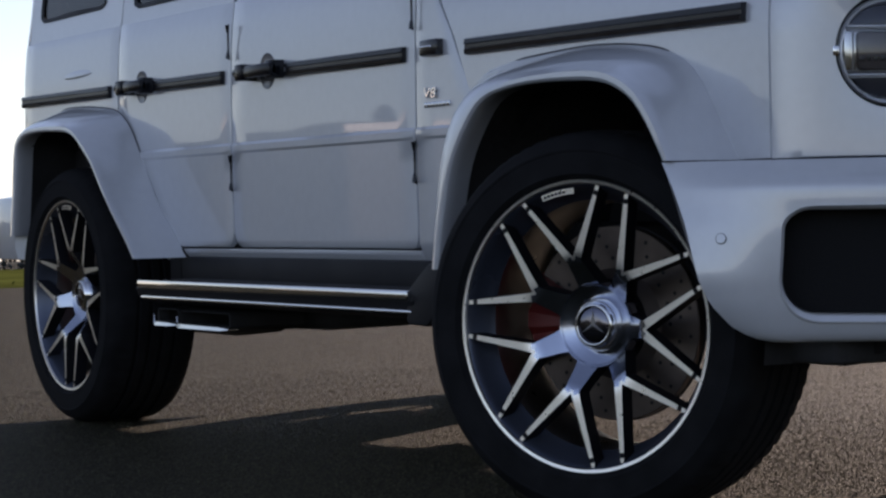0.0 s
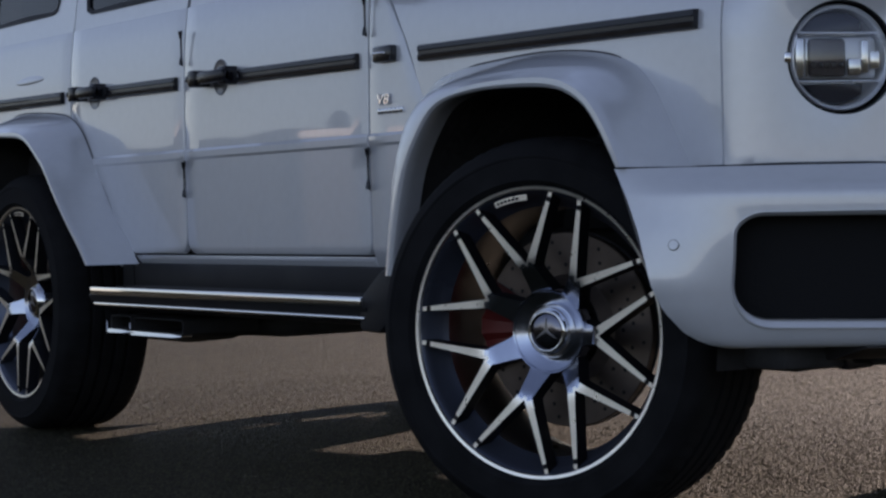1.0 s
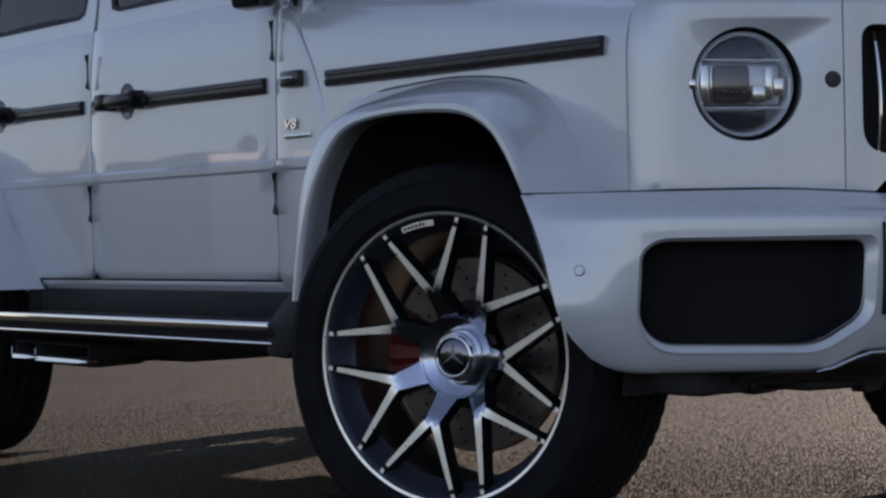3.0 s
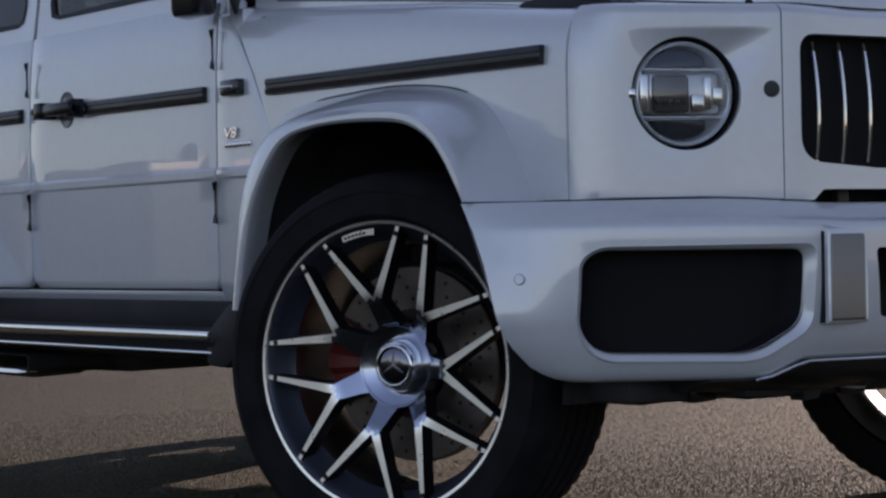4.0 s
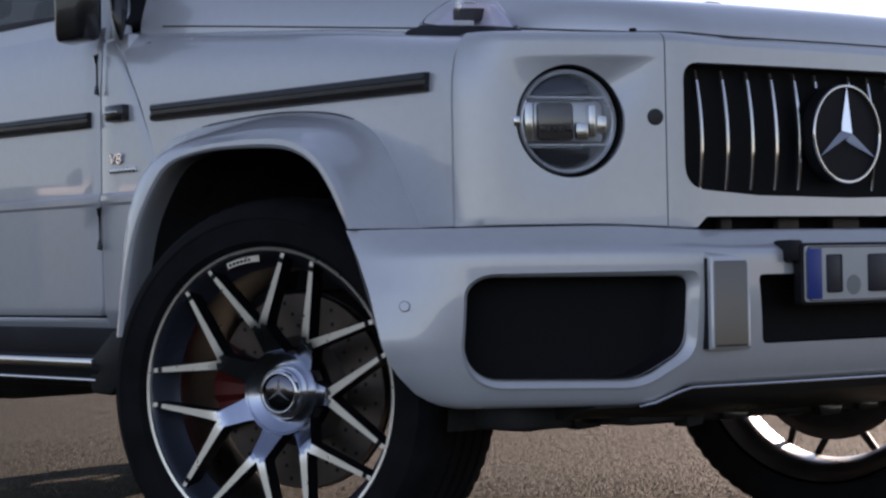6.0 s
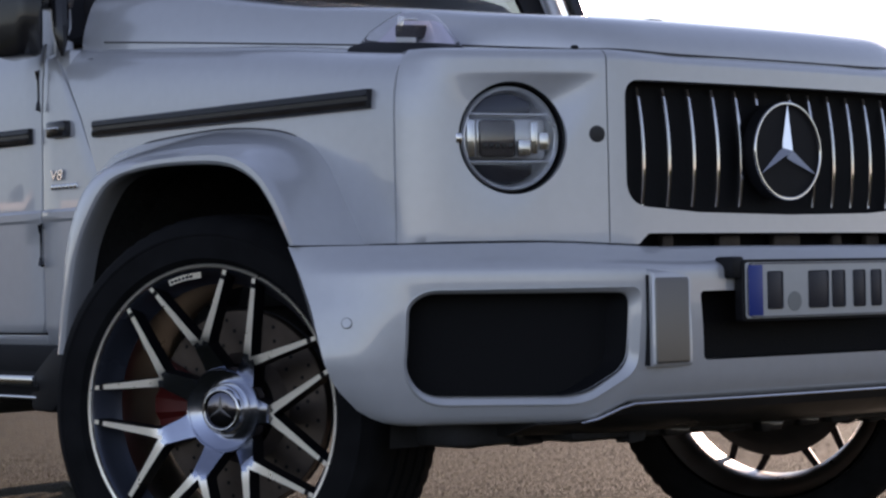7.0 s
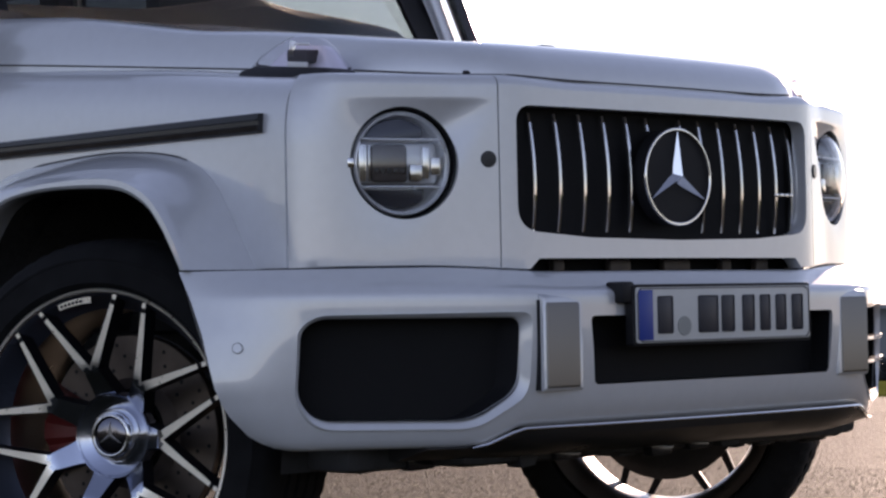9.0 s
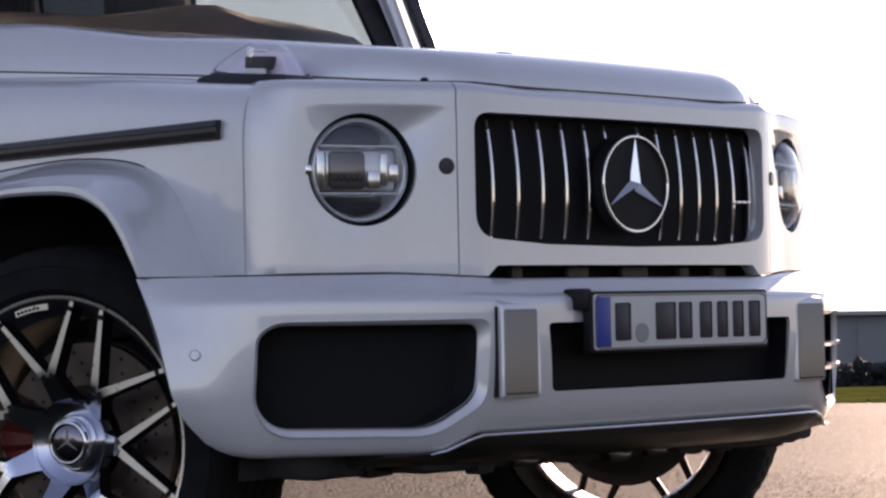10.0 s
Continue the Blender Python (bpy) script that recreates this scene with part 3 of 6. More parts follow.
build_wheel(pose(0, -0.94, HUB_Z, 0, 0, STEER), 100.6)
build_wheel(pose(-0.165, 0.935, HUB_Z, 0, 0, 212), 61)
build_wheel(pose(-WHEELBASE, -0.94, HUB_Z), 88)
build_wheel(pose(-WHEELBASE, 0.94, HUB_Z, 0, 0, 180), 60)

# ---------------------------------------------------------------- body sides
SIDE = poly([(0.505, 0.810), (0.53, 0.824), (0.56, 0.831), (0.802, 0.833), (0.809, 0.8372), (0.825, 0.8372), (0.832, 0.832), (1.08, 0.829), (1.18, 0.821), (1.24, 0.812)])
EDGE = [(0.0, 0.016), (0.0, 0.003), (0.0009, 0.0008), (0.003, 0.0)]


def side_panel(bm, z0, z1, x0, x1, nx=8, rows=(), mat=0, lip=True, side=SIDE):
    """A sheet of the right body side between z0 and z1, and x0(z) and x1(z), with turned-in edges."""
    zs = sorted({z0 + (z1 - z0) * k / 10 for k in range(1, 10)} | {r for r in rows if z0 + 0.006 < r < z1 - 0.006})
    vz = [(z0 + o, d) for o, d in EDGE] + [(z, 0) for z in zs] + [(z1 - o, d) for o, d in EDGE[::-1]]
    grid = []
    for z, dz in vz:
        a, b = x0(z), x1(z)
        row = []
        us = [(a + o, d) for o, d in EDGE] + [(a + 0.004 + (b - a - 0.008) * k / nx, 0) for k in range(1, nx)] + [(b - o, d) for o, d in EDGE[::-1]]
        for x, dx in us:
            row.append((x, -(side(z) - max(dx, dz)), z))
        grid.append(row)
    return bridge(bm, grid, mat=mat)


def const(v):
    return lambda z: v


def corner(x, z0, r, sgn):
    """x with a rounded lower corner of radius r above z0."""
    def f(z):
        h = max(0.0, z0 + r - z)
        return x + sgn * (r - math.sqrt(max(0.0, r * r - h * h)))
    return f


RIB = (0.553, 0.56, 0.566, 0.575, 0.585, 0.802, 0.809, 0.817, 0.825, 0.832)


def twin(builder, name, mats, label="", smooth=30):
    """A right-hand part from builder(bm), and its left-hand twin."""
    bm = bmesh.new()
    builder(bm)
    return both(name, bm, mats, CAR, label, smooth)


def sub_twin(builder, name, mats, parents, label="", smooth=30):
    bm = bmesh.new()
    builder(bm)
    other = mirrored(bm)
    part(name, bm, mats, parents[0], label, smooth)
    part(name, other, mats, parents[1], label, smooth)


rear_x0 = poly([(0.55, -2.33), (0.65, -2.38), (0.78, -2.50), (0.88, -2.62), (0.93, -2.685), (0.96, -2.703), (1.3, -2.708)])
rear_doors = twin(lambda bm: side_panel(bm, 0.5455, 1.222, rear_x0, corner(-1.889, 0.549, 0.035, -1), 10, RIB), "rear_door", PAINT)
front_doors = twin(lambda bm: side_panel(bm, 0.545, 1.222, corner(-1.8825, 0.545, 0.05, 1), corner(-0.8575, 0.545, 0.03, -1), 12, RIB), "front_door", PAINT)
cowl_x1 = poly([(0.52, -0.50), (0.63, -0.47), (0.75, -0.45), (0.86, -0.52), (0.924, -0.621), (1.03, -0.674), (1.09, -0.719), (1.147, -0.768), (1.19, -0.805)])
twin(lambda bm: side_panel(bm, 0.51, 1.186, const(-0.8505), cowl_x1, 4, RIB), "cowl_panel", PAINT)


def fender(bm):
    up = poly([(0.88, 0.832), (0.99, 0.8318), (1.02, 0.8302), (1.045, 0.8272), (1.065, 0.8225), (1.080, 0.8155), (1.093, 0.8045), (1.105, 0.784), (1.112, 0.745), (1.116, 0.69), (1.118, 0.60)])
    zs = [0.87, 0.913, 0.95, 1.0, 1.03, 1.05, 1.065, 1.08, 1.09, 1.098, 1.105, 1.110, 1.113, 1.116, 1.118]
    over = poly([(-0.62, 0.85), (-0.545, 0.905), (-0.43, 0.930), (-0.2, 0.940), (0.0, 0.942), (0.133, 0.922), (0.24, 0.875), (0.29, 0.84)])
    grid = []
    for k, z in enumerate(zs):
        zf = z - 0.012 + 0.104 * max(0.0, (z - 0.913) / 0.2)
        a = poly([(0.86, -0.581), (0.924, -0.613), (1.03, -0.666), (1.09, -0.711), (1.147, -0.760), (1.21, -0.812)])(zf)
        row = []
        for j in range(17):
            x = a + (0.4725 - a) * j / 16
            lift = 0.0945 * (0.40 - x) * max(0.0, (z - 0.913) / 0.2) if z > 0.913 else 0
            row.append((x, -(up(z) - 0.005 * max(0.0, (x - 0.38) / 0.094) ** 2), max(z - 0.012 + lift - 0.009 * smooth01((x + 0.1) / 0.5) * smooth01((z - 0.95) / 0.15), over(x) + 0.001 * k)))
        row = [(row[0][0], row[0][1] + 0.012, row[0][2])] + row + [(row[-1][0], row[-1][1] + 0.012, row[-1][2])]
        grid.append(row)
    bridge(bm, grid)
    low = []
    for z in (0.719, 0.719, 0.7205, 0.75, 0.78, 0.81, 0.835, 0.858):
        a = poly([(0.7, 0.34), (0.86, 0.24)])(z)
        xs = [a + (0.4725 - a) * j / 10 for j in range(11)]
        pts = [(x, -(0.832 - 0.005 * max(0.0, (x - 0.38) / 0.094) ** 2), z) for x in xs]
        low.append(pts + [(0.4725, pts[-1][1] + 0.012, z)])
    low[0] = [(x, y + 0.012, z) for x, y, z in low[0]]
    bridge(bm, low)


fenders = twin(fender, "front_fender", PAINT)
twin(lambda bm: side_panel(bm, 0.93, 1.222, const(-3.53), const(-2.7125), 10), "rear_quarter", PAINT)
twin(lambda bm: side_panel(bm, 0.60, 0.935, const(-3.53), const(-3.25), 4), "rear_quarter_low", PAINT)
twin(lambda bm: side_panel(bm, 0.505, 0.545, const(-2.40), const(-2.32), 3), "sill_end", PAINT)
twin(lambda bm: side_panel(bm, 0.515, 0.5405, const(-2.35), const(-0.852), 6), "sill", PAINT)

# dark shell behind the shut lines, and the floor pan
for s in (-1, 1):
    bm = bmesh.new()
    box(bm, -3.55, -3.30, *sorted((s * 0.74, s * 0.806)), 0.60, 1.18)
    box(bm, -2.70, -0.66, *sorted((s * 0.74, s * 0.806)), 0.90, 1.17)
    box(bm, -2.34, -0.56, *sorted((s * 0.74, s * 0.806)), 0.50, 0.92)
    box(bm, 0.36, 0.46, *sorted((s * 0.70, s * 0.795)), 0.72, 1.05)
    box(bm, -0.64, 0.42, *sorted((s * 0.70, s * 0.795)), 0.98, 1.06)
    part("inner_shell", bm, GAP, CAR, smooth=0)
bm = bmesh.new()
box(bm, -3.5, 0.55, -0.62, 0.62, 0.44, 0.60, 0.03)
box(bm, -2.15, -0.62, -0.79, 0.79, 0.42, 0.56, 0.02)
for s in (-1, 1):
    box(bm, -3.5, 0.62, s * 0.48 - 0.05, s * 0.48 + 0.05, 0.36, 0.46, 0.015)
box(bm, -2.2, -1.35, -0.35, 0.30, 0.345, 0.46, 0.04)
box(bm, -1.9, -1.4, 0.10, 0.45, 0.325, 0.46, 0.03)
tube(bm, [(-2.85, -0.56, 0.36), (-2.80, -0.56, 0.355), (-2.45, -0.56, 0.355), (-2.20, -0.56, 0.365), (-2.02, -0.56, 0.39), (-1.94, -0.56, 0.41)], [0.05, 0.088, 0.088, 0.078, 0.06, 0.03], 18)
tube(bm, [(-1.86, -0.56, 0.40), (-1.80, -0.56, 0.385), (-1.72, -0.56, 0.380), (-1.62, -0.56, 0.39), (-1.52, -0.56, 0.41)], [0.02, 0.045, 0.048, 0.042, 0.02], 14)
part("chassis", bm, UNDER, CAR, "dark frame, tanks and floor under the body")
for x in (0.0, -WHEELBASE):
    bm = bmesh.new()
    tube(bm, [(x, -0.72, HUB_Z), (x, -0.3, HUB_Z), (x, 0.3, HUB_Z), (x, 0.72, HUB_Z)], 0.045, 12)
    out = bmesh.ops.create_uvsphere(bm, u_segments=16, v_segments=10, radius=0.125)
    for v in out["verts"]:
        v.co = Vector((x + v.co.x * 1.1, 0.18 + v.co.y * 0.9, HUB_Z - 0.01 + v.co.z * 0.85))
    part("axle", bm, UNDER, CAR)


def arch_liner(cx):
    def build(bm):
        rows = []
        for k in range(19):
            a = radians(-12 + 204 * k / 18)
            rows.append([(cx + 0.50 * math.cos(a) * (1.02 if cx > -1 else 1.25) - (0.06 if cx > -1 else 0), y, HUB_Z + 0.04 + 0.50 * math.sin(a)) for y in (-0.825, -0.76, -0.62, -0.50)])
        vs = bridge(bm, rows)
        inner = [r[-1] for r in vs]
        c = bm.verts.new((cx, -0.50, HUB_Z + 0.04))
        for a, b in zip(inner, inner[1:]):
            bm.faces.new((a, b, c))
    return build


twin(arch_liner(0.0), "front_arch_liner", UNDER)
twin(arch_liner(-WHEELBASE), "rear_arch_liner", UNDER)


def flare(inner, outer, n=40):
    """Arch flare between the opening's edge and the line where it meets the body."""
    a, b = resample(inner, n), resample(outer, n)

    def build(bm):
        rows = []
        for p, q in zip(a, b):
            d = (q - p)
            u = d.normalized()
            w = d.length
            row = [(p + u * 0.010, 0.925), (p + u * 0.004, 0.955), (p, 0.975), (p + u * 0.003, 0.983), (p + u * 0.010, 0.9870), (p + u * 0.022, 0.9865)]
            for t, y in ((0.28, 0.9790), (0.38, 0.9650), (0.50, 0.9430), (0.62, 0.9175), (0.74, 0.8915), (0.84, 0.8695), (0.92, 0.8520), (0.97, 0.8415), (1.0, 0.8345), (1.08, 0.822)):
                row.append((p + u * max(w * t, 0.024 + 0.002 * t), y))
            rows.append([(v.x, -y, v.y) for v, y in row])
        bridge(bm, rows)
    return build


F_IN = [(-0.500, 0.505), (-0.469, 0.627), (-0.427, 0.738), (-0.351, 0.827), (-0.285, 0.868), (-0.187, 0.885), (-0.055, 0.889), (0.129, 0.879), (0.225, 0.849), (0.281, 0.803), (0.345, 0.7185)]
F_OUT = [(-0.63, 0.505), (-0.625, 0.63), (-0.62, 0.75), (-0.60, 0.87), (-0.545, 0.932), (-0.43, 0.955), (-0.289, 0.965), (-0.069, 0.969), (0.133, 0.948), (0.247, 0.900), (0.318, 0.811), (0.382, 0.7185)]
R_IN = [(-2.25, 0.515), (-2.386, 0.63), (-2.491, 0.727), (-2.555, 0.789), (-2.639, 0.846), (-2.69, 0.875), (-2.735, 0.890), (-2.80, 0.898), (-2.965, 0.905), (-3.10, 0.902), (-3.16, 0.888), (-3.195, 0.86), (-3.21, 0.79), (-3.23, 0.68), (-3.25, 0.58)]
R_OUT = [(-2.235, 0.515), (-2.362, 0.63), (-2.458, 0.727), (-2.514, 0.80), (-2.575, 0.875), (-2.625, 0.920), (-2.69, 0.953), (-2.77, 0.970), (-2.95, 0.984), (-3.12, 0.988), (-3.20, 0.975), (-3.26, 0.935), (-3.31, 0.83), (-3.35, 0.70), (-3.37, 0.58)]


def flare_inside(inner, outer, n=40):
    """Black return behind the painted lip of an arch."""
    a, b = resample(inner, n), resample(outer, n)

    def build(bm):
        rows = []
        for p, q in zip(a, b):
            u = (q - p).normalized()
            rows.append([((p + u * o).x, -y, (p + u * o).y) for o, y in ((0.011, 0.932), (0.016, 0.90), (0.030, 0.80), (0.06, 0.62))])
        bridge(bm, rows)
    return build


twin(flare_inside(F_IN, F_OUT), "front_arch_lining", UNDER)
twin(flare_inside(R_IN, R_OUT), "rear_arch_lining", UNDER)
def flare_seal(outer, i0, i1, n=48):
    """Dark bead along the joint between flare and body."""
    pts = resample(outer, n)[i0:i1]

    def build(bm):
        tube(bm, [(p.x, -0.8335, p.y + 0.001) for p in pts], [0.0008] + [0.0019] * (len(pts) - 2) + [0.0008], 8)
    return build


twin(flare_seal(F_OUT, 19, 38), "flare_seal", SEAL_GREY)
twin(flare_seal(R_OUT, 12, 36), "flare_seal", SEAL_GREY)
twin(flare(F_IN, F_OUT), "front_arch_flare", PAINT, "broad painted arch flare", 32)
twin(flare(R_IN, R_OUT, 48), "rear_arch_flare", PAINT, "broad painted arch flare", 32)


# ---------------------------------------------------------------- side trim
def strip(x0, x1, z=0.9995, h=0.0185):
    """Black guard strip with a ribbed face."""
    def build(bm):
        prof = [(-h, 0.0), (-h, 0.013), (-h * 0.85, 0.0170), (-h * 0.35, 0.0178), (-h * 0.22, 0.0155), (h * 0.22, 0.0155), (h * 0.35, 0.0178), (h * 0.85, 0.0165), (h, 0.012), (h, 0.0)]
        rows = []
        for x, s in ((x0, 0.80), (x0 + 0.004, 1.0), (x1 - 0.004, 1.0), (x1, 0.80)):
            rows.append([(x, -(0.828 + d * s), z - 0.008 * x + v) for v, d in prof])
        vs = bridge(bm, rows, close_u=True)
        bm.faces.new(vs[0][::-1])
        bm.faces.new(vs[-1])
    return build


sub_twin(strip(-0.607, 0.411), "guard_strip", STRIP_BLACK, fenders, "black ribbed guard strip")
sub_twin(strip(-1.526, -0.897), "guard_strip", STRIP_BLACK, front_doors, "black ribbed guard strip")
sub_twin(strip(-2.404, -1.926), "guard_strip", STRIP_BLACK, rear_doors, "black ribbed guard strip")
twin(strip(-3.535, -2.757), "guard_strip", STRIP_BLACK, "black ribbed guard strip")


def small_strip(bm):
    box(bm, -0.804, -0.722, -0.850, -0.824, 0.995, 1.033, 0.006)
    box(bm, -0.799, -0.742, -0.8535, -0.842, 1.012, 1.019, 0.003, mat=1)


twin(small_strip, "fender_strip", [BLACK_GLOSS, CHROME], "short black strip with a bright line")


def handle(xa, xb):
    def build(bm):
        z = 1.002 - 0.008 * xa
        box(bm, xa + 0.03, xb, -0.877, -0.850, z - 0.017, z + 0.017, 0.006)
        box(bm, xa, xa + 0.045, -0.880, -0.830, z - 0.022, z + 0.022, 0.005)
        box(bm, xb - 0.045, xb, -0.868, -0.828, z - 0.024, z + 0.024, 0.005)
        lathe_cyl(bm, (xa + 0.003, -0.868, z), (xa - 0.008, -0.868, z), 0.013)
    return build


def lathe_cyl(bm, a, b, r, n=14, mat=0):
    tube(bm, [a, b], r, n, mat)


def cup(xa, xb):
    """Low round disc that stands for the recess behind a handle."""
    def build(bm):
        cx, z = xa + 0.46 * (xb - xa) + 0.01, 1.002 - 0.008 * xa
        rows = []
        for r, d in ((0.046, -0.003), (0.0455, 0.0012), (0.044, 0.0018), (0.042, 0.0012), (0.030, 0.0008), (0.001, 0.0006)):
            rows.append([(cx + r * math.cos(t), -(SIDE(1.0) + d), z + r * 1.06 * math.sin(t)) for t in [2 * math.pi * i / 32 for i in range(32)]])
        bridge(bm, rows, close_u=True)
    return build


# darker than the door: the recess's shade is put into this colour
CUP_SHADE = material("handle_recess_shade", (0.17, 0.175, 0.19), 0.35, 0.5, coat=0.6)
for doors, xa, xb in ((front_doors, -1.760, -1.552), (rear_doors, -2.612, -2.430)):
    sub_twin(handle(xa, xb), "handle", STRIP_BLACK, doors, "black grip handle with a push button")
    sub_twin(lambda bm: lathe_cyl(bm, (xa + 0.006, -0.869, 1.002 - 0.008 * xa), (xa - 0.013, -0.869, 1.002 - 0.008 * xa), 0.0105), "push_button", CHROME, doors, "bright push button")
    sub_twin(cup(xa, xb), "handle_recess", CUP_SHADE, doors)


def hinge(x, z0, z1):
    def build(bm):
        tube(bm, [(x, -0.834, z0), (x, -0.840, z0 + 0.004), (x, -0.839, z0 + 0.020), (x, -0.838, z0 + 0.024), (x, -0.838, z1 - 0.024), (x, -0.839, z1 - 0.020), (x, -0.840, z1 - 0.004), (x, -0.834, z1)],
             [0.002, 0.0065, 0.004, 0.0028, 0.0028, 0.004, 0.0065, 0.002], 10)
    return build


for doors, x in ((rear_doors, -1.882), (front_doors, -0.853)):
    for z0, z1 in ((1.062, 1.158), (0.700, 0.800)):
        sub_twin(hinge(x, z0, z1), "hinge", BLACK_GLOSS, doors)


def flap_lip(bm):
    """Low raised lip on the rear quarter."""
    rows = []
    for k in range(13):
        t = k / 12
        e = math.sin(math.pi * t) ** 0.5
        x, z = -3.172 + 0.25 * t, 1.088 + 0.004 * t
        rows.append([(x, -SIDE(z - 0.010) + 0.0004, z - 0.010 * e), (x, -SIDE(z) - 0.0045 * e, z - 0.004 * e), (x, -SIDE(z) - 0.0045 * e, z + 0.003 * e), (x, -SIDE(z + 0.018) + 0.0004, z + 0.018 * e)])
    bridge(bm, rows)


twin(flap_lip, "flap_lip", PAINT, "low raised lip on the rear quarter")


# raised letters on the front wing
def letters(body, size, place, mat, name, depth=0.0022):
    cu = bpy.data.curves.new(name, 'FONT')
    cu.body, cu.size, cu.extrude, cu.bevel_depth, cu.space_character = body, size, depth, 0.0006, 1.05
    tmp = new(name, cu)
    me = bpy.data.meshes.new_from_object(tmp.evaluated_get(bpy.context.evaluated_depsgraph_get()))
    bpy.data.objects.remove(tmp)
    me.transform(place)
    me.materials.clear()
    me.materials.append(mat)
    ob = new(name, me)
    ob.parent = CAR
    return ob


letters("V8", 0.034, pose(-0.808, -0.835, 0.898, 90) @ Matrix(((1.45, 0.25, 0, 0), (0, 1, 0, 0), (0, 0, 1, 0), (0, 0, 0, 1))), CHROME, "wing_letters")["label"] = "bright raised letters on the front wing"
bm = bmesh.new()
for i in range(7):
    box(bm, -0.806 + i * 0.0175, -0.793 + i * 0.0175, -0.8375, -0.830, 0.875, 0.8885, 0.003)
part("wing_badge", bm, CHROME, CAR, "row of small bright bars under the letters")


# ---------------------------------------------------------------- running board and exhaust
def board(bm):
    prof = [(-0.74, 0.452), (-0.955, 0.448), (-0.972, 0.444), (-0.978, 0.430), (-0.972, 0.412), (-0.955, 0.398), (-0.90, 0.385), (-0.74, 0.385)]
    rows = [[(x, y, z) for y, z in prof] for x in (-2.24, -2.2, -1.4, -0.66, -0.63)]
    vs = bridge(bm, rows, close_u=True)
    bm.faces.new(vs[0][::-1])
    bm.faces.new(vs[-1])


boards = twin(board, "running_board", BLACK_PLASTIC, "black running board with two chrome lines", 30)


for i in range(5):
    sub_twin(lambda bm: box(bm, -2.15, -0.70, -0.934 + i * 0.03, -0.926 + i * 0.03, 0.448, 0.4555, 0.001), "tread_rib", BLACK_PLASTIC, boards)


def board_line(y, z, h, t):
    def build(bm):
        box(bm, -2.215, -0.640, y - t, y + 0.01, z - h, z + h, 0.004)
    return build


sub_twin(board_line(-0.978, 0.4440, 0.0115, 0.008), "chrome_line", CHROME, boards)
sub_twin(board_line(-0.970, 0.4065, 0.0050, 0.006), "chrome_line", CHROME, boards)


def board_cap(bm):
    prism(bm, rounded([(-0.665, 0.378), (-0.57, 0.375), (-0.505, 0.43), (-0.49, 0.515), (-0.56, 0.52), (-0.665, 0.452)], 0.015), lambda u, v, w: Vector((u, -0.975 + w, v)), 0.20, 0.008)


twin(board_cap, "board_end", BLACK_PLASTIC)


def sill_black(bm):
    box(bm, -2.36, -0.60, -0.822, -0.75, 0.43, 0.518, 0.008)


twin(sill_black, "sill_guard", BLACK_PLASTIC)


TIPS = ((-1.905, 0.165, -0.912, 0.350), (-2.140, 0.074, -0.920, 0.353))


def pipes(bm):
    for x, half, y, z in TIPS:
        pts = rounded([(-half, -0.022), (half, -0.022), (half, 0.020), (-half, 0.020)], 0.012, 3)
        rings = []
        for e, dy in ((0.005, 0.03), (0.005, -0.002), (0.002, -0.006), (0.0, -0.004), (0.0, 0.22)):
            rings.append([(x + p.x * (1 - e / half), y + dy, z + p.y * (1 - e / 0.022)) for p in pts])
        bridge(bm, rings, close_u=True)


def pipe_blades(bm):
    """Bright lower lips and side edges of the tailpipes."""
    for x, half, y, z in TIPS:
        x0, x1, zb = x - half, x + half, z - 0.024
        rows = []
        for xx, k in ((x0 - 0.012, 0.5), (x0, 1.0), (x1 - 0.06, 0.8), (x1, 0.2)):
            rows.append([(xx, y - 0.012, zb - 0.006 * k), (xx, y - 0.0103, zb + 0.005 * k), (xx, y + 0.02, zb + 0.006 * k), (xx, y + 0.02, zb - 0.006 * k)])
        vs = bridge(bm, rows, close_u=True)
        bm.faces.new(vs[0][::-1])
        bm.faces.new(vs[-1])
        tube(bm, [(x0 - 0.010, y - 0.008, zb), (x0 - 0.020, y - 0.006, zb + 0.026)], [0.005, 0.002], 8)


twin(pipe_blades, "tailpipe_lip", CHROME)
twin(pipes, "tailpipe", UNDER, "flat dark tailpipes below the board")


def pipe_shield(bm):
    tube(bm, [(-2.6, -0.62, 0.36), (-2.1, -0.66, 0.352), (-1.9, -0.64, 0.356), (-1.75, -0.60, 0.362), (-1.5, -0.52, 0.372), (-1.2, -0.45, 0.40), (-0.9, -0.4, 0.42)], [0.05, 0.055, 0.045, 0.052, 0.045, 0.036, 0.03], 14)


twin(pipe_shield, "exhaust", UNDER)

# ---------------------------------------------------------------- front face
FACE = [(0.4765, -0.8255), (0.489, -0.8235), (0.505, -0.8155), (0.522, -0.8015), (0.543, -0.7740), (0.5620, -0.737), (0.5825, -0.691), (0.6040, -0.640), (0.630, -0.575), (0.657, -0.518), (0.679, -0.4705)]
FACE_C = [(0.680, -0.4680), (0.689, -0.445), (0.697, -0.40), (0.704, -0.30), (0.710, -0.15), (0.712, 0.0)]


def hollow(y, z):
    """Depth of the dished field round a headlamp."""
    ay = abs(y)
    inner = smooth01((0.70 - ay) / 0.19)
    a = smooth01((0.790 - ay) / 0.13) * smooth01((ay - 0.466 - 0.55 * max(0.0, 1.035 - z)) / 0.085)
    fall = min(1.0, max(0.0, (1.036 - z) / 0.075))
    b = (1 - (1 - fall) ** 2) * smooth01((z - 0.74) / 0.22)
    return (0.008 + 0.012 * inner) * a * b


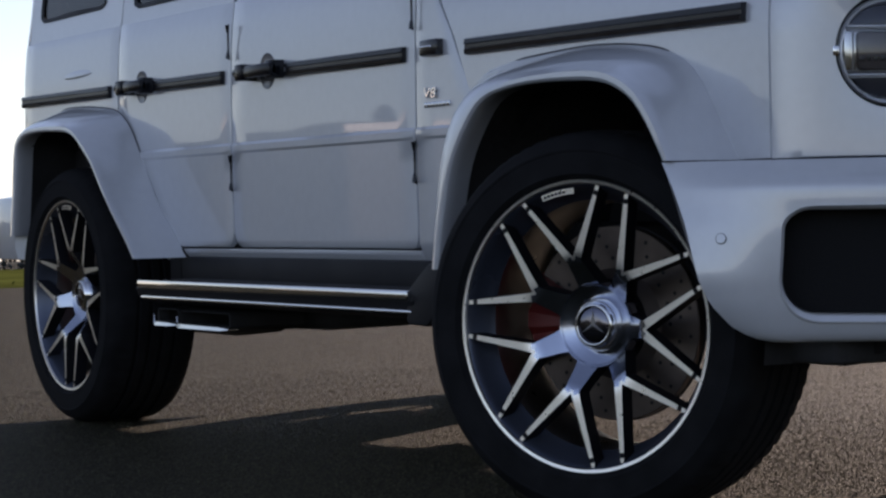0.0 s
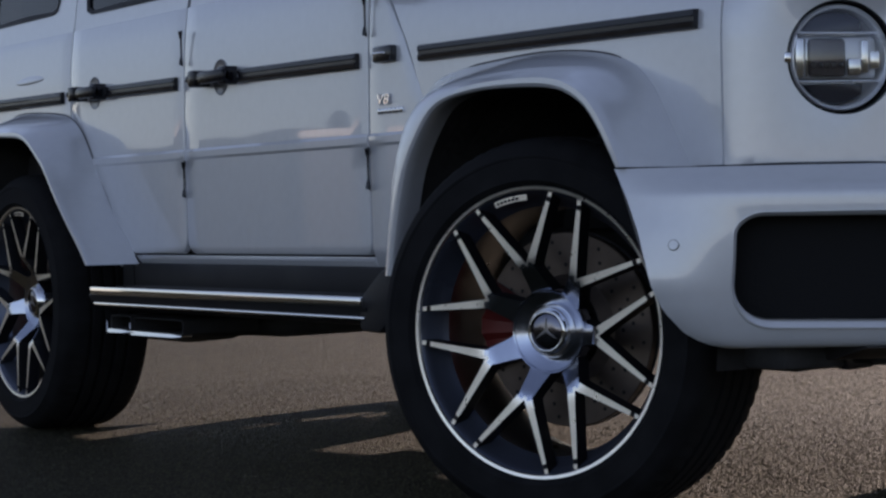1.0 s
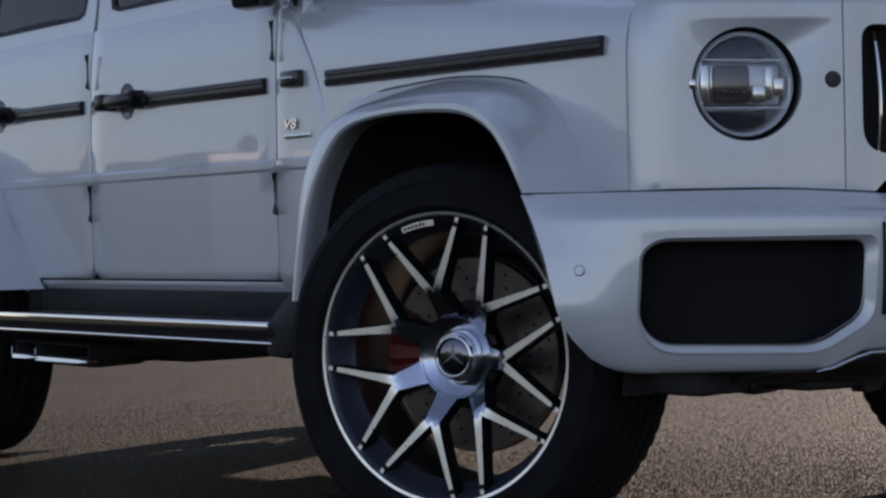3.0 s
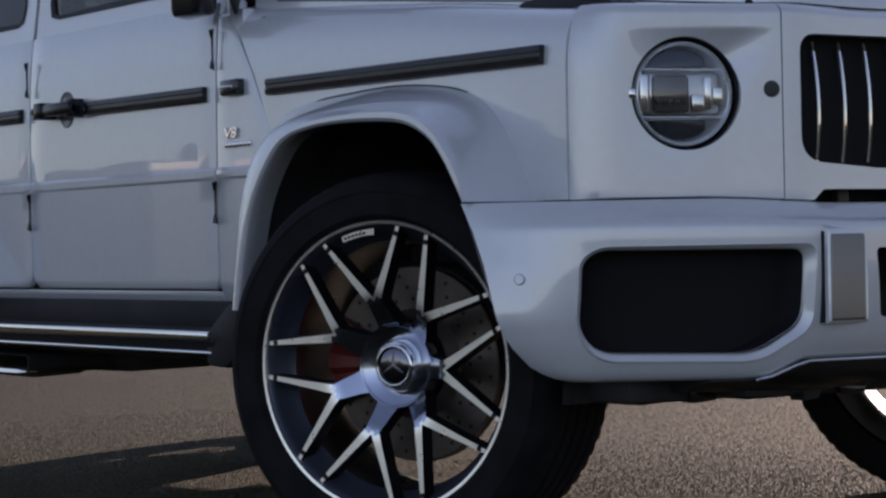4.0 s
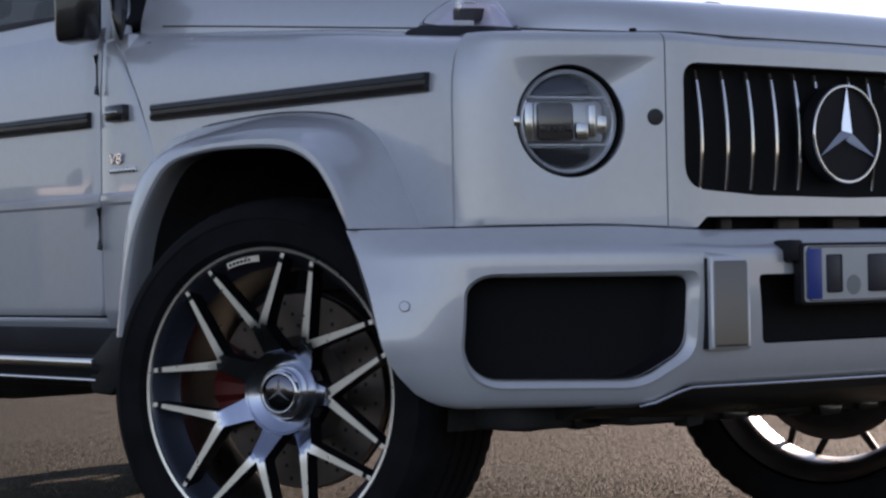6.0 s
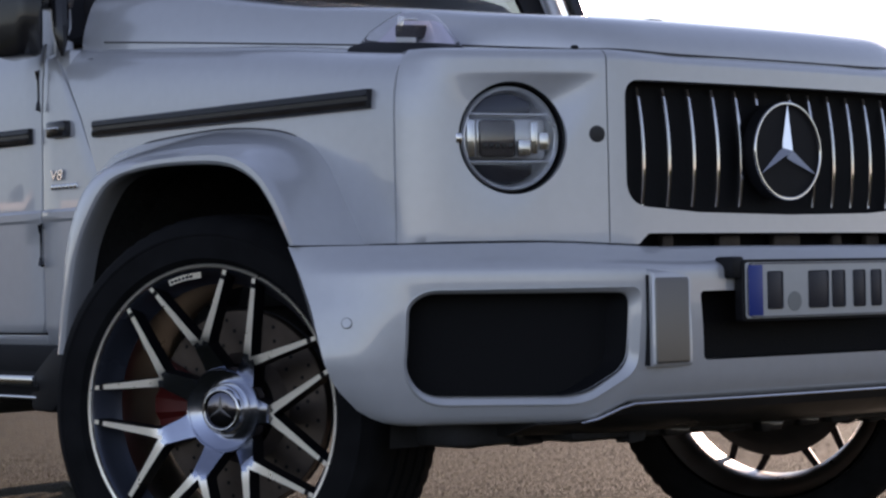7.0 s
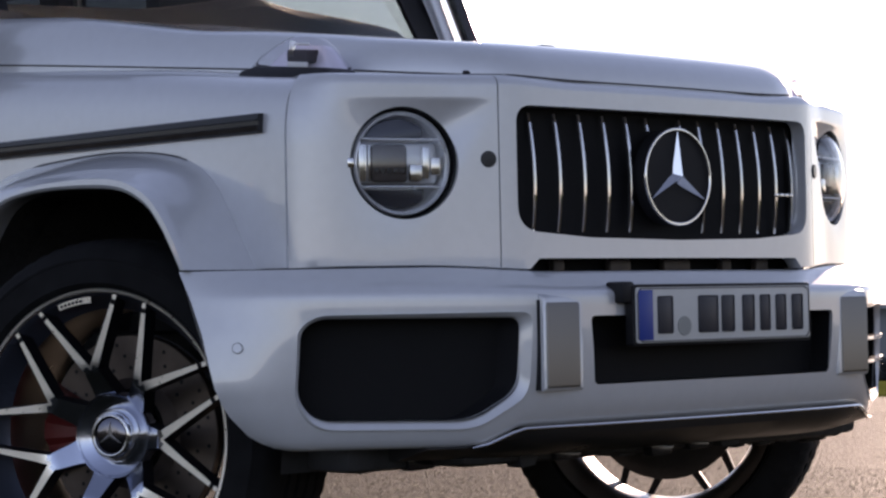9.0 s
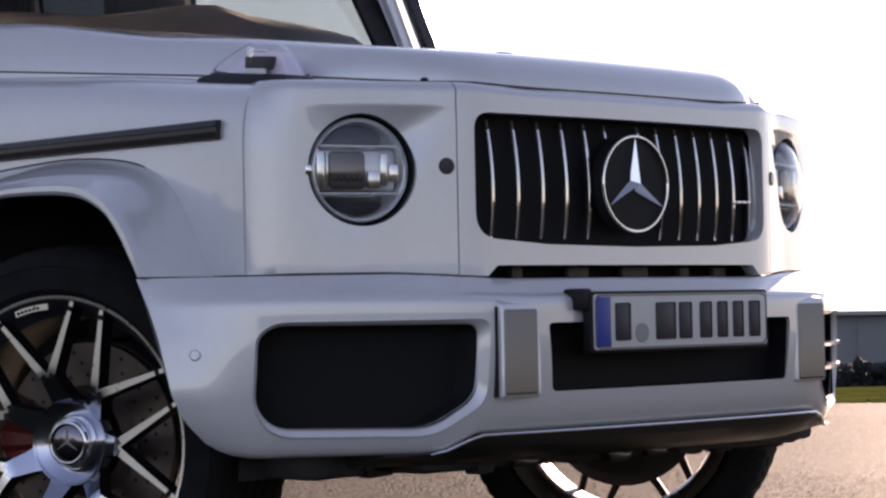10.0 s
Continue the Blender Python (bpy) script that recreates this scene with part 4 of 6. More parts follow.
SHOULDER = poly([(0.96, 0.0), (1.0, 0.0024), (1.03, 0.0078), (1.045, 0.0118), (1.058, 0.0165), (1.068, 0.0215), (1.077, 0.0290), (1.085, 0.040)])


def droop(y):
    """How far the gap between grille panel and bumper sinks towards the middle of the car."""
    return 0.011 * smooth01((0.62 - abs(y)) / 0.25)


def face_solid(plan, zs, dish=False, thick=0.035, n=48, sag=0.0):
    plan = resample(plan, n)
    bm = bmesh.new()
    rows = []
    for k, p in enumerate(plan):
        ring = []
        along = (plan[min(k + 1, n - 1)] - plan[max(k - 1, 0)]).normalized()
        out = Vector((along.y, -along.x))
        side = smooth01((-out.y - 0.35) / 0.5) if dish else 0.0
        dip = sag * smooth01((0.47 - abs(p.y)) / 0.2)
        for z, back in zs:
            d = hollow(p.y, z) if dish else 0.0
            inset = SHOULDER(z) * side
            ring.append((p.x - back * (1 - side) - d - out.x * inset, p.y - out.y * inset, z - dip * smooth01((z - 1.03) / 0.05) - droop(p.y) * max(0.0, 1 - (z - 0.7185) / 0.06)))
        c = Vector((0.2, p.y * 0.75))
        inn = (c - p).normalized() * thick
        for z, back in zs[::-1]:
            d = hollow(p.y, z) if dish else 0.0
            inset = SHOULDER(z) * side
            ring.append((p.x + inn.x - back - d - out.x * inset, p.y + inn.y - out.y * inset, z - dip * smooth01((z - 1.03) / 0.05) - droop(p.y) * max(0.0, 1 - (z - 0.7185) / 0.06)))
        rows.append(ring)
    vs = bridge(bm, rows, close_u=True)
    bm.faces.new(vs[0][::-1])
    bm.faces.new(vs[-1])
    return bm


ZF = [(0.7185, 0.006), (0.7205, 0.0)] + [(0.7205 + 0.3015 * k / 24, 0.0) for k in range(1, 25)] + [(1.022 + 0.004 * k, 0.0) for k in range(1, 12)] + [(1.074, 0.003), (1.081, 0.010), (1.085, 0.022)]
LAMP_Y, LAMP_Z, LAMP_X, LAMP_TOE = -0.6322, 0.914, 0.5740, radians(18)


def lamp_hole():
    c = bmesh.new()
    d = Vector((math.cos(LAMP_TOE), -math.sin(LAMP_TOE), 0))
    o = Vector((LAMP_X, LAMP_Y, LAMP_Z))
    tube(c, [o - d * 0.12, o + d * 0.14], 0.1070, 64)
    return c


bm = face_solid(FACE, ZF, True)
bm = cut(bm, [lamp_hole()])
both("lamp_panel", bm, PAINT, CAR, "painted panel round the headlamp", 30)
centre = FACE_C + [(x, -y) for x, y in FACE_C[-2::-1]]
bm = face_solid(centre, ZF, n=60, sag=0.007)
holes = []
g = rounded([(-0.434, 0.785), (-0.25, 0.771), (0, 0.767), (0.25, 0.771), (0.434, 0.785), (0.434, 1.026), (-0.434, 1.026)], [0.05, 0, 0, 0, 0.05, 0.035, 0.035], 8)
c = bmesh.new()
prism(c, g, lambda u, v, w: Vector((0.80 - w, u, v)), 0.4)
holes.append(c)
c = bmesh.new()
prism(c, rounded([(-0.43, 0.690), (0.43, 0.690), (0.385, 0.7305), (-0.385, 0.7305)], 0.006), lambda u, v, w: Vector((0.80 - w, u, v)), 0.4)
holes.append(c)
bm = cut(bm, holes)
surround = part("grille_surround", bm, PAINT, CAR, "painted surround of the grille", 30)

# grille
bm = bmesh.new()
rows = []
for y in [-0.46 + 0.92 * k / 20 for k in range(21)]:
    x = 0.660 - 0.10 * y * y
    rows.append([(x, y, 0.75), (x, y, 1.045)])
bridge(bm, rows)
box(bm, 0.50, 0.55, -0.46, 0.46, 0.70, 1.05)
box(bm, 0.56, 0.62, -0.44, 0.44, 0.70, 0.735)
grille = part("grille", bm, MESH_BLACK, CAR, "black grille with upright chrome slats", 60)
for y in [s * (0.109 + 0.0635 * k) for s in (-1, 1) for k in range(6)] + [-0.050, 0.050]:
    bm = bmesh.new()
    rows = []
    z0, z1 = (0.783, 1.016) if abs(y) > 0.1 else (0.99, 1.016)
    for k in range(13):
        z = z0 + (z1 - z0) * k / 12
        t = (z - 0.79) / 0.226
        x = 0.690 - 0.16 * y * y - 0.012 * (2 * t - 0.80) ** 2
        rows.append([(x - 0.009, y - 0.0036, z), (x - 0.003, y - 0.0036, z), (x, y - 0.0022, z), (x, y + 0.0022, z), (x - 0.003, y + 0.0036, z), (x - 0.009, y + 0.0036, z)])
    vs = bridge(bm, rows)
    bm.faces.new(vs[0])
    bm.faces.new(vs[-1])
    part("slat", bm, CHROME, grille)
# light brackets seen in the slot below the grille
for y0, y1 in ((-0.30, -0.27), (-0.14, -0.08), (0.02, 0.10), (0.20, 0.23), (0.31, 0.35)):
    bm = bmesh.new()
    box(bm, 0.634, 0.652, y0, y1, 0.700, 0.728, 0.004)
    part("radiator_bracket", bm, BRACKET, grille)
# emblem
bm = bmesh.new()
ring = []
for k in range(64):
    a = 2 * math.pi * k / 64
    ring.append([((0.0968 + 0.0034 * math.cos(t)) * math.cos(a), 0.0034 * math.sin(t), (0.0968 + 0.0034 * math.cos(t)) * math.sin(a)) for t in [2 * math.pi * i / 10 for i in range(10)]])
bridge(bm, ring, close_u=True, close_v=True)
for k in range(3):
    a = radians(90 + 120 * k)
    d, n = Vector((math.cos(a), math.sin(a))), Vector((-math.sin(a), math.cos(a)))
    pts = [d * 0.095, n * 0.0125 + d * 0.0070, n * -0.0125 + d * 0.0070]
    base = [bm.verts.new((p.x, 0.004, p.y)) for p in pts]
    top = bm.verts.new((0, -0.014, 0))
    tip = bm.verts.new((pts[0].x, -0.002, pts[0].y))
    bm.faces.new((tip, base[1], top))
    bm.faces.new((tip, top, base[2]))
    bm.faces.new((base[0], base[1], tip))
    bm.faces.new((base[0], tip, base[2]))
    bm.faces.new((base[1], base[2], top))
for v in bm.verts:
    v.co = Vector((0.712 - v.co.y, v.co.x, v.co.z + 0.896))
part("emblem", bm, CHROME, grille, "round chrome emblem with three arms", 30)
bm = bmesh.new()
lathe(bm, [(0.0001, 0.0), (0.0970, 0.002), (0.0985, 0.03)], 48)
for v in bm.verts:
    v.co = Vector((0.7095 - v.co.y, v.co.x, v.co.z + 0.896))
part("emblem_back", bm, BLACK_PLASTIC, grille, "", 60)
bm = bmesh.new()
for i in range(4):
    box(bm, 0.683, 0.690, 0.333 + i * 0.016, 0.345 + i * 0.016, 0.862, 0.869, 0.001)
part("badge", bm, CHROME, grille, "small row of bright bars")


# headlamps
def headlamp(s):
    y = s * -LAMP_Y if s > 0 else LAMP_Y

    def place(bm):
        for v in bm.verts:
            q = Vector((-v.co.y, v.co.x * (0.986 if s < 0 else -0.986)))
            c_, s_ = math.cos(LAMP_TOE), math.sin(LAMP_TOE) * s
            v.co = Vector((LAMP_X + q.x * c_ - q.y * s_, y + q.x * s_ + q.y * c_, LAMP_Z + v.co.z * 0.986))
        return bm
    bm = bmesh.new()
    lathe(bm, [(0.0985, -0.004), (0.1030, -0.003), (0.1060, 0.002), (0.1076, 0.012), (0.1082, 0.09)], 72)
    for v in lathe(bm, [(0.1083, 0.05), (0.1083, -0.020), (0.1076, -0.0205), (0.1062, -0.018), (0.1055, 0.05)], 72):
        for w in v[1:4]:
            w.co.y -= 0.10 * w.co.x
    lamp = part("headlamp", place(bm), BLACK_GLOSS, CAR, "round headlamp with a clear lens")
    bm = bmesh.new()
    lathe(bm, [(0.098, -0.004), (0.094, 0.002), (0.090, 0.010), (0.083, 0.022), (0.07, 0.034), (0.0001, 0.040)], 64)
    part("bowl", place(bm), LAMP_GREY, lamp)
    bm = bmesh.new()
    lathe(bm, [(0.1005, -0.008), (0.1008, -0.014), (0.0988, -0.0185), (0.0920, -0.013), (0.0890, -0.002), (0.0885, 0.010)], 72)
    part("ring", place(bm), RING_GREY, lamp, "bright ring")
    for up_ in (1, -1):
        bm = bmesh.new()
        arc = [(0.086 * math.cos(t) - 0.004, up_ * 0.086 * math.sin(t)) for t in [radians(53 + 94 * i / 16) for i in range(17)]]
        arc = [(0.048, up_ * 0.050)] + arc + [(-0.078, up_ * 0.050)]
        prism(bm, rounded(arc, 0.003, 2), lambda u, v, w: Vector((u, -0.006 + w + 0.10 * (abs(v) - 0.05), v)), 0.02, 0.003)
        part("cover_plate", place(bm), LAMP_DARK, lamp)
    bm = bmesh.new()
    box(bm, -0.090, 0.080, -0.004, 0.024, -0.041, 0.041, 0.012)
    part("projector", place(bm), LAMP_GREY, lamp)
    bm = bmesh.new()
    for up_ in (1, -1):
        tube(bm, [(-0.085, -0.018, up_ * 0.0455), (0.077, -0.018, up_ * 0.0450)], 0.0024, 8)
    for r, a0, a1 in ((0.0905, 30, -14), (0.0965, 152, 200)):
        tube(bm, [(r * math.cos(t), -0.019, r * math.sin(t)) for t in [radians(a0 + (a1 - a0) * i / 12) for i in range(13)]], 0.0022, 8)
    part("bright_wire", place(bm), RING_GREY, lamp, "thin bright bars and arcs")
    for x0, x1, z0, z1, d in ((-0.088, -0.072, -0.036, 0.036, -0.014), (-0.068, -0.064, -0.036, 0.036, -0.012), (0.0155, 0.041, -0.034, -0.002, -0.018), (0.043, 0.057, -0.030, 0.032, -0.016), (0.062, 0.083, -0.022, 0.012, -0.012)):
        bm = bmesh.new()
        box(bm, x0, x1, d, d + 0.014, z0, z1, 0.003)
        part("reflector", place(bm), REFLECTOR, lamp, "bright mirror facet")
    bm = bmesh.new()
    box(bm, -0.062, 0.012, -0.014, -0.002, -0.036, 0.036, 0.008)
    part("lens_block", place(bm), LAMP_BROWN, lamp)
    bm = bmesh.new()
    for i in range(5):
        box(bm, -0.058 + 0.0135 * i, -0.048 + 0.0135 * i, -0.0165, -0.010, -0.020, -0.009, 0.002)
    part("light_cell", place(bm), BLACK_GLOSS, lamp)
    bm = bmesh.new()
    prof = [(0.0990, -0.014), (0.0970, -0.020), (0.087, -0.027), (0.06, -0.035), (0.03, -0.040), (0.0001, -0.0415)]
    lathe(bm, prof + [(r, d + 0.003) for r, d in prof[::-1]], 64)
    lens = part("lens", place(bm), CLEAR, lamp, "clear domed lens", 60)
    lens.visible_shadow = False
    bm = bmesh.new()
    box(bm, -0.114, -0.100, -0.020, -0.002, -0.010, 0.010, 0.003)
    part("clip", place(bm), CHROME, lamp)


headlamp(-1)
headlamp(1)
for s in (-1, 1):
    bm = bmesh.new()
    lathe(bm, [(0.0001, -0.0030), (0.0140, -0.0025), (0.0162, 0.001), (0.0162, 0.03)], 24)
    for v in bm.verts:
        v.co = Vector((0.6715 - v.co.y * 0.906 - s * v.co.x * 0.423, s * (0.489 - v.co.y * 0.423) + v.co.x * 0.906, 0.921 + v.co.z))
    part("sensor", bm, SENSOR, CAR, "small black round sensor")

# ---------------------------------------------------------------- bumper
B_LOW = [(0.425, -0.985), (0.46, -0.966), (0.50, -0.929), (0.54, -0.880), (0.585, -0.825), (0.63, -0.765), (0.675, -0.700), (0.715, -0.640), (0.752, -0.580), (0.783, -0.515), (0.803, -0.440), (0.813, -0.36), (0.821, -0.2), (0.825, 0.0)]
B_TOP = [(0.372, -0.900), (0.388, -0.846), (0.44, -0.835), (0.488, -0.824), (0.522, -0.8020), (0.557, -0.750), (0.591, -0.691), (0.625, -0.62), (0.662, -0.53), (0.705, -0.42), (0.730, -0.2), (0.735, 0.0)]
B_EDGE = poly([(0.375, 0.545), (0.385, 0.515), (0.403, 0.489), (0.462, 0.460), (0.530, 0.440), (0.597, 0.418), (0.661, 0.384), (0.7185, 0.345)])
B_EDGE_Y = poly([(0.375, -0.875), (0.385, -0.910), (0.403, -0.940), (0.45, -0.972), (0.50, -0.985), (0.7185, -0.985)])
B_BLEND = poly([(0.660, 0.0), (0.668, 0.03), (0.676, 0.11), (0.684, 0.24), (0.693, 0.45), (0.702, 0.68), (0.711, 0.90), (0.7165, 1.0)])
TUCK = poly([(0.378, 0.0275), (0.396, 0.0232), (0.410, 0.0200), (0.4275, 0.0163), (0.445, 0.0130), (0.4625, 0.0100), (0.48, 0.0075), (0.50, 0.0051), (0.52, 0.0032), (0.545, 0.0014), (0.57, 0.0003), (0.585, 0.0)])
B_ROWS = [(0.378, 0.051), (0.380, 0.038), (0.386, 0.0300), (0.396, 0.0245)] + [(0.410 + 0.245 * k / 14, TUCK(0.410 + 0.245 * k / 14)) for k in range(15)] + [(z, 0.0) for z in (0.662, 0.668, 0.674, 0.680, 0.686, 0.692, 0.698, 0.704, 0.710, 0.7155)]
NB = 54


BL, BT = resample(B_LOW, 160), resample(B_TOP, 160)


def bumper_row(z, back, thick):
    """The bumper's plan line at one height, from the arch edge to the middle of the car."""
    w = B_BLEND(z)
    edge = Vector((B_EDGE(z), B_EDGE_Y(z)))
    line = [l.lerp(t, w) for l, t in zip(BL, BT)]
    j = next(i for i, p in enumerate(line) if p.x > 0.57)
    first, ahead = line[j], (line[j + 2] - line[j]).normalized()
    line = line[j:]
    acc = [0.0]
    for p, q in zip(line, line[1:]):
        acc.append(acc[-1] + (q - p).length)
    chord = first - edge
    reach = chord.length
    chord.normalize()
    start = (chord + Vector((chord.y, -chord.x)) * 0.30).normalized()
    a1, a2 = edge + start * reach * 0.34, first - ahead * reach * 0.34
    pts = [edge * (1 - s) ** 3 + a1 * 3 * s * (1 - s) ** 2 + a2 * 3 * s * s * (1 - s) + first * s ** 3 for s in [k / 14 for k in range(14)]]
    i = 0
    for k in range(NB - 14):
        s = acc[-1] * k / (NB - 15)
        while i < len(acc) - 2 and acc[i + 1] < s:
            i += 1
        pts.append(line[i].lerp(line[i + 1], min(1.0, (s - acc[i]) / max(acc[i + 1] - acc[i], 1e-9))))
    out = []
    for p in pts:
        zb = poly([(-1, 0.378), (-0.57, 0.378), (-0.505, 0.411), (0, 0.411)])(p.y)
        zz = 0.45 - (0.45 - z) * (0.45 - zb) / 0.072 if z < 0.45 else z
        zz -= droop(p.y) * smooth01((z - 0.64) / 0.06)
        wy = smooth01((abs(p.y) - 0.45) / 0.45)
        d = back + thick
        out.append(Vector((p.x - d * (1 - 0.55 * wy), p.y + d * wy * 0.85, zz)))
    return out


loops = [bumper_row(z, b, 0.0) for z, b in B_ROWS] + [bumper_row(z, b, 0.035) for z, b in B_ROWS[::-1]]
rows = [[loop[k] for loop in loops] for k in range(NB)]
rows += [[Vector((p.x, -p.y, p.z)) for p in r] for r in rows[-2::-1]]
bm = bmesh.new()
vs = bridge(bm, rows, close_u=True)
bm.faces.new(vs[0][::-1])
bm.faces.new(vs[-1])
holes = []
DUCT = rounded([(-0.859, 0.475), (-0.830, 0.434), (-0.594, 0.429), (-0.514, 0.482), (-0.508, 0.618), (-0.831, 0.622), (-0.855, 0.60)], [0.03, 0.03, 0.03, 0.03, 0.022, 0.035, 0.03], 6)
DUCT_OUT = rounded([(-0.872, 0.472), (-0.836, 0.416), (-0.590, 0.411), (-0.500, 0.472), (-0.493, 0.630), (-0.840, 0.630), (-0.868, 0.606)], [0.03, 0.035, 0.03, 0.03, 0.022, 0.035, 0.03], 6)
for s in (1, -1):
    c = bmesh.new()
    prism(c, [(u * s, v) for u, v in DUCT_OUT], lambda u, v, w: Vector((1.0 - w, u, v)), 0.62)
    holes.append(c)
c = bmesh.new()
prism(c, rounded([(-0.352, 0.487), (0.352, 0.487), (0.364, 0.618), (-0.364, 0.618)], 0.012), lambda u, v, w: Vector((1.0 - w, u, v)), 0.4)
holes.append(c)
bm = cut(bm, holes)
bumper = part("bumper", bm, PAINT, CAR, "deep painted front bumper with three air openings", 32)


def bump_x(y):
    return poly([(-p[1], p[0]) for p in B_LOW[::-1]])(abs(y))


def even(outline, n=64):
    """n points at even steps round a closed outline."""
    pts = [Vector(p) for p in outline]
    pts.append(pts[0])
    acc = [0.0]
    for a, b in zip(pts, pts[1:]):
        acc.append(acc[-1] + (b - a).length)
    out, j = [], 0
    for k in range(n):
        s = acc[-1] * k / n
        while acc[j + 1] < s:
            j += 1
        out.append(pts[j].lerp(pts[j + 1], (s - acc[j]) / max(acc[j + 1] - acc[j], 1e-9)))
    return out


def duct_edge(bm):
    """Rolled-in painted border of a corner intake."""
    n = len(DUCT)
    rows = []
    for t, d in ((-0.06, 0.004), (0.0, -0.0008), (0.12, -0.001), (0.35, 0.003), (0.65, 0.007), (0.88, 0.011), (1.0, 0.015), (1.01, 0.018)):
        rows.append([(bump_x(a[0] + (b[0] - a[0]) * t) - d - 0.75 * TUCK(a[1] + (b[1] - a[1]) * t), a[0] + (b[0] - a[0]) * t, a[1] + (b[1] - a[1]) * t) for a, b in zip(DUCT_FINE_OUT, DUCT_FINE)])
    bridge(bm, rows, close_u=True)


def duct_wall(bm):
    """Black inner wall of a corner intake."""
    rows = []
    for d in (0.0165, 0.03, 0.10):
        rows.append([(bump_x(b[0]) - d, b[0], b[1]) for b in DUCT_FINE])
    bridge(bm, rows, close_u=True)


def thin_out(a, b, n=10):
    oa, ob_ = [], []
    for i in range(len(a)):
        p, q, r, s = Vector(a[i - 1]), Vector(a[i]), Vector(b[i - 1]), Vector(b[i])
        m = n if (q - p).length > 0.05 else 1
        for k in range(m):
            oa.append(p.lerp(q, k / m))
            ob_.append(r.lerp(s, k / m))
    return oa, ob_


DUCT_FINE_OUT, DUCT_FINE = thin_out(DUCT_OUT, DUCT)
bm = bmesh.new()
duct_edge(bm)
sub_m = mirrored(bm)
part("duct_edge", bm, PAINT, bumper, "rolled painted border of the intake", 40)
part("duct_edge", sub_m, PAINT, bumper, "rolled painted border of the intake", 40)


bm = bmesh.new()
duct_wall(bm)
sub_m = mirrored(bm)
part("duct_wall", bm, BLACK_PLASTIC, bumper, "black inner wall of the intake", 40)
part("duct_wall", sub_m, BLACK_PLASTIC, bumper, "black inner wall of the intake", 40)


def duct_insert(bm):
    rows = []
    for k in range(14):
        y = -0.850 + 0.37 * k / 13
        x = bump_x(y) - 0.070
        rows.append([(x, y + 0.02, 0.42), (x, y + 0.02, 0.64)])
    bridge(bm, rows)


bm = bmesh.new()
duct_insert(bm)
sub_m = mirrored(bm)
part("duct_insert", bm, MESH_BLACK, bumper, "black insert deep in the air opening", 40)
part("duct_insert", sub_m, MESH_BLACK, bumper, "black insert deep in the air opening", 40)
bm = bmesh.new()
INTAKE = rounded([(-0.3505, 0.4885), (0.3505, 0.4885), (0.3625, 0.6165), (-0.3625, 0.6165)], 0.011)
bridge(bm, [[(bump_x(u) - d, u, v) for u, v in INTAKE] for d in (0.007, 0.030, 0.080)], close_u=True)
part("intake_wall", bm, BLACK_PLASTIC, bumper, "black inner wall of the middle intake", 40)
bm = bmesh.new()
box(bm, 0.735, 0.76, -0.39, 0.39, 0.46, 0.64)
part("intake_insert", bm, MESH_BLACK, bumper, "black insert of the middle intake", 0)


def hump(y0, y1, x0, foot, head, lip):
    """A block on the bumper between y0 and y1, its flat front at x0."""
    def build(bm):
        rows = []
        for y, k in ((y0, -0.030), (y0 + 0.0008, -lip), (y0 + lip, 0.0), (y1 - lip, 0.0), (y1 - 0.0008, -lip), (y1, -0.030)):
            rows.append([(x0 + k + d, y, z) for d, z in
                         ((-0.030, foot), (-0.004, foot + 0.001), (0.0, foot + 0.006), (0.0, head - 0.012), (-0.004, head - 0.003), (-0.014, head + 0.003), (-0.085, head + 0.030))])
        bridge(bm, rows)
    return build


def on_bumper(builder, name, mat, label=""):
    bm = bmesh.new()
    builder(bm)
    other = mirrored(bm)
    part(name, bm, mat, bumper, label, 25)
    part(name, other, mat, bumper, label, 25)


on_bumper(hump(-0.4860, -0.3820, 0.8105, 0.478, 0.657, 0.004), "overrider", PAINT, "painted block on the bumper")
on_bumper(hump(-0.4825, -0.3925, 0.8135, 0.482, 0.650, 0.003), "overrider_plate", SATIN, "satin metal plate on the block")


def block_gap(bm):
    """Dark joint down the outer flank of the block."""
    box(bm, 0.770, 0.7990, -0.4868, -0.480, 0.480, 0.6500)


on_bumper(block_gap, "block_gap", BLACK_PLASTIC, "dark joint beside the block")


def side_vents(bm):
    """Two bright bars across the outer end of the corner intake."""
    for z in (0.505, 0.555):
        rows = []
        for k in range(15):
            y = -0.500 - 0.375 * k / 14
            x = bump_x(y)
            rows.append([(x - 0.03, y + 0.02, z + 0.003), (x + 0.003, y - 0.002, z + 0.003), (x + 0.003, y - 0.002, z - 0.004), (x - 0.03, y + 0.02, z - 0.004)])
        vs = bridge(bm, rows, close_u=True)
        bm.faces.new(vs[0][::-1])
        bm.faces.new(vs[-1])


bm = bmesh.new()
side_vents(bm)
part("vent_bar", mirrored(bm), PAINT, bumper, "painted fins across the corner intake")
bm.free()
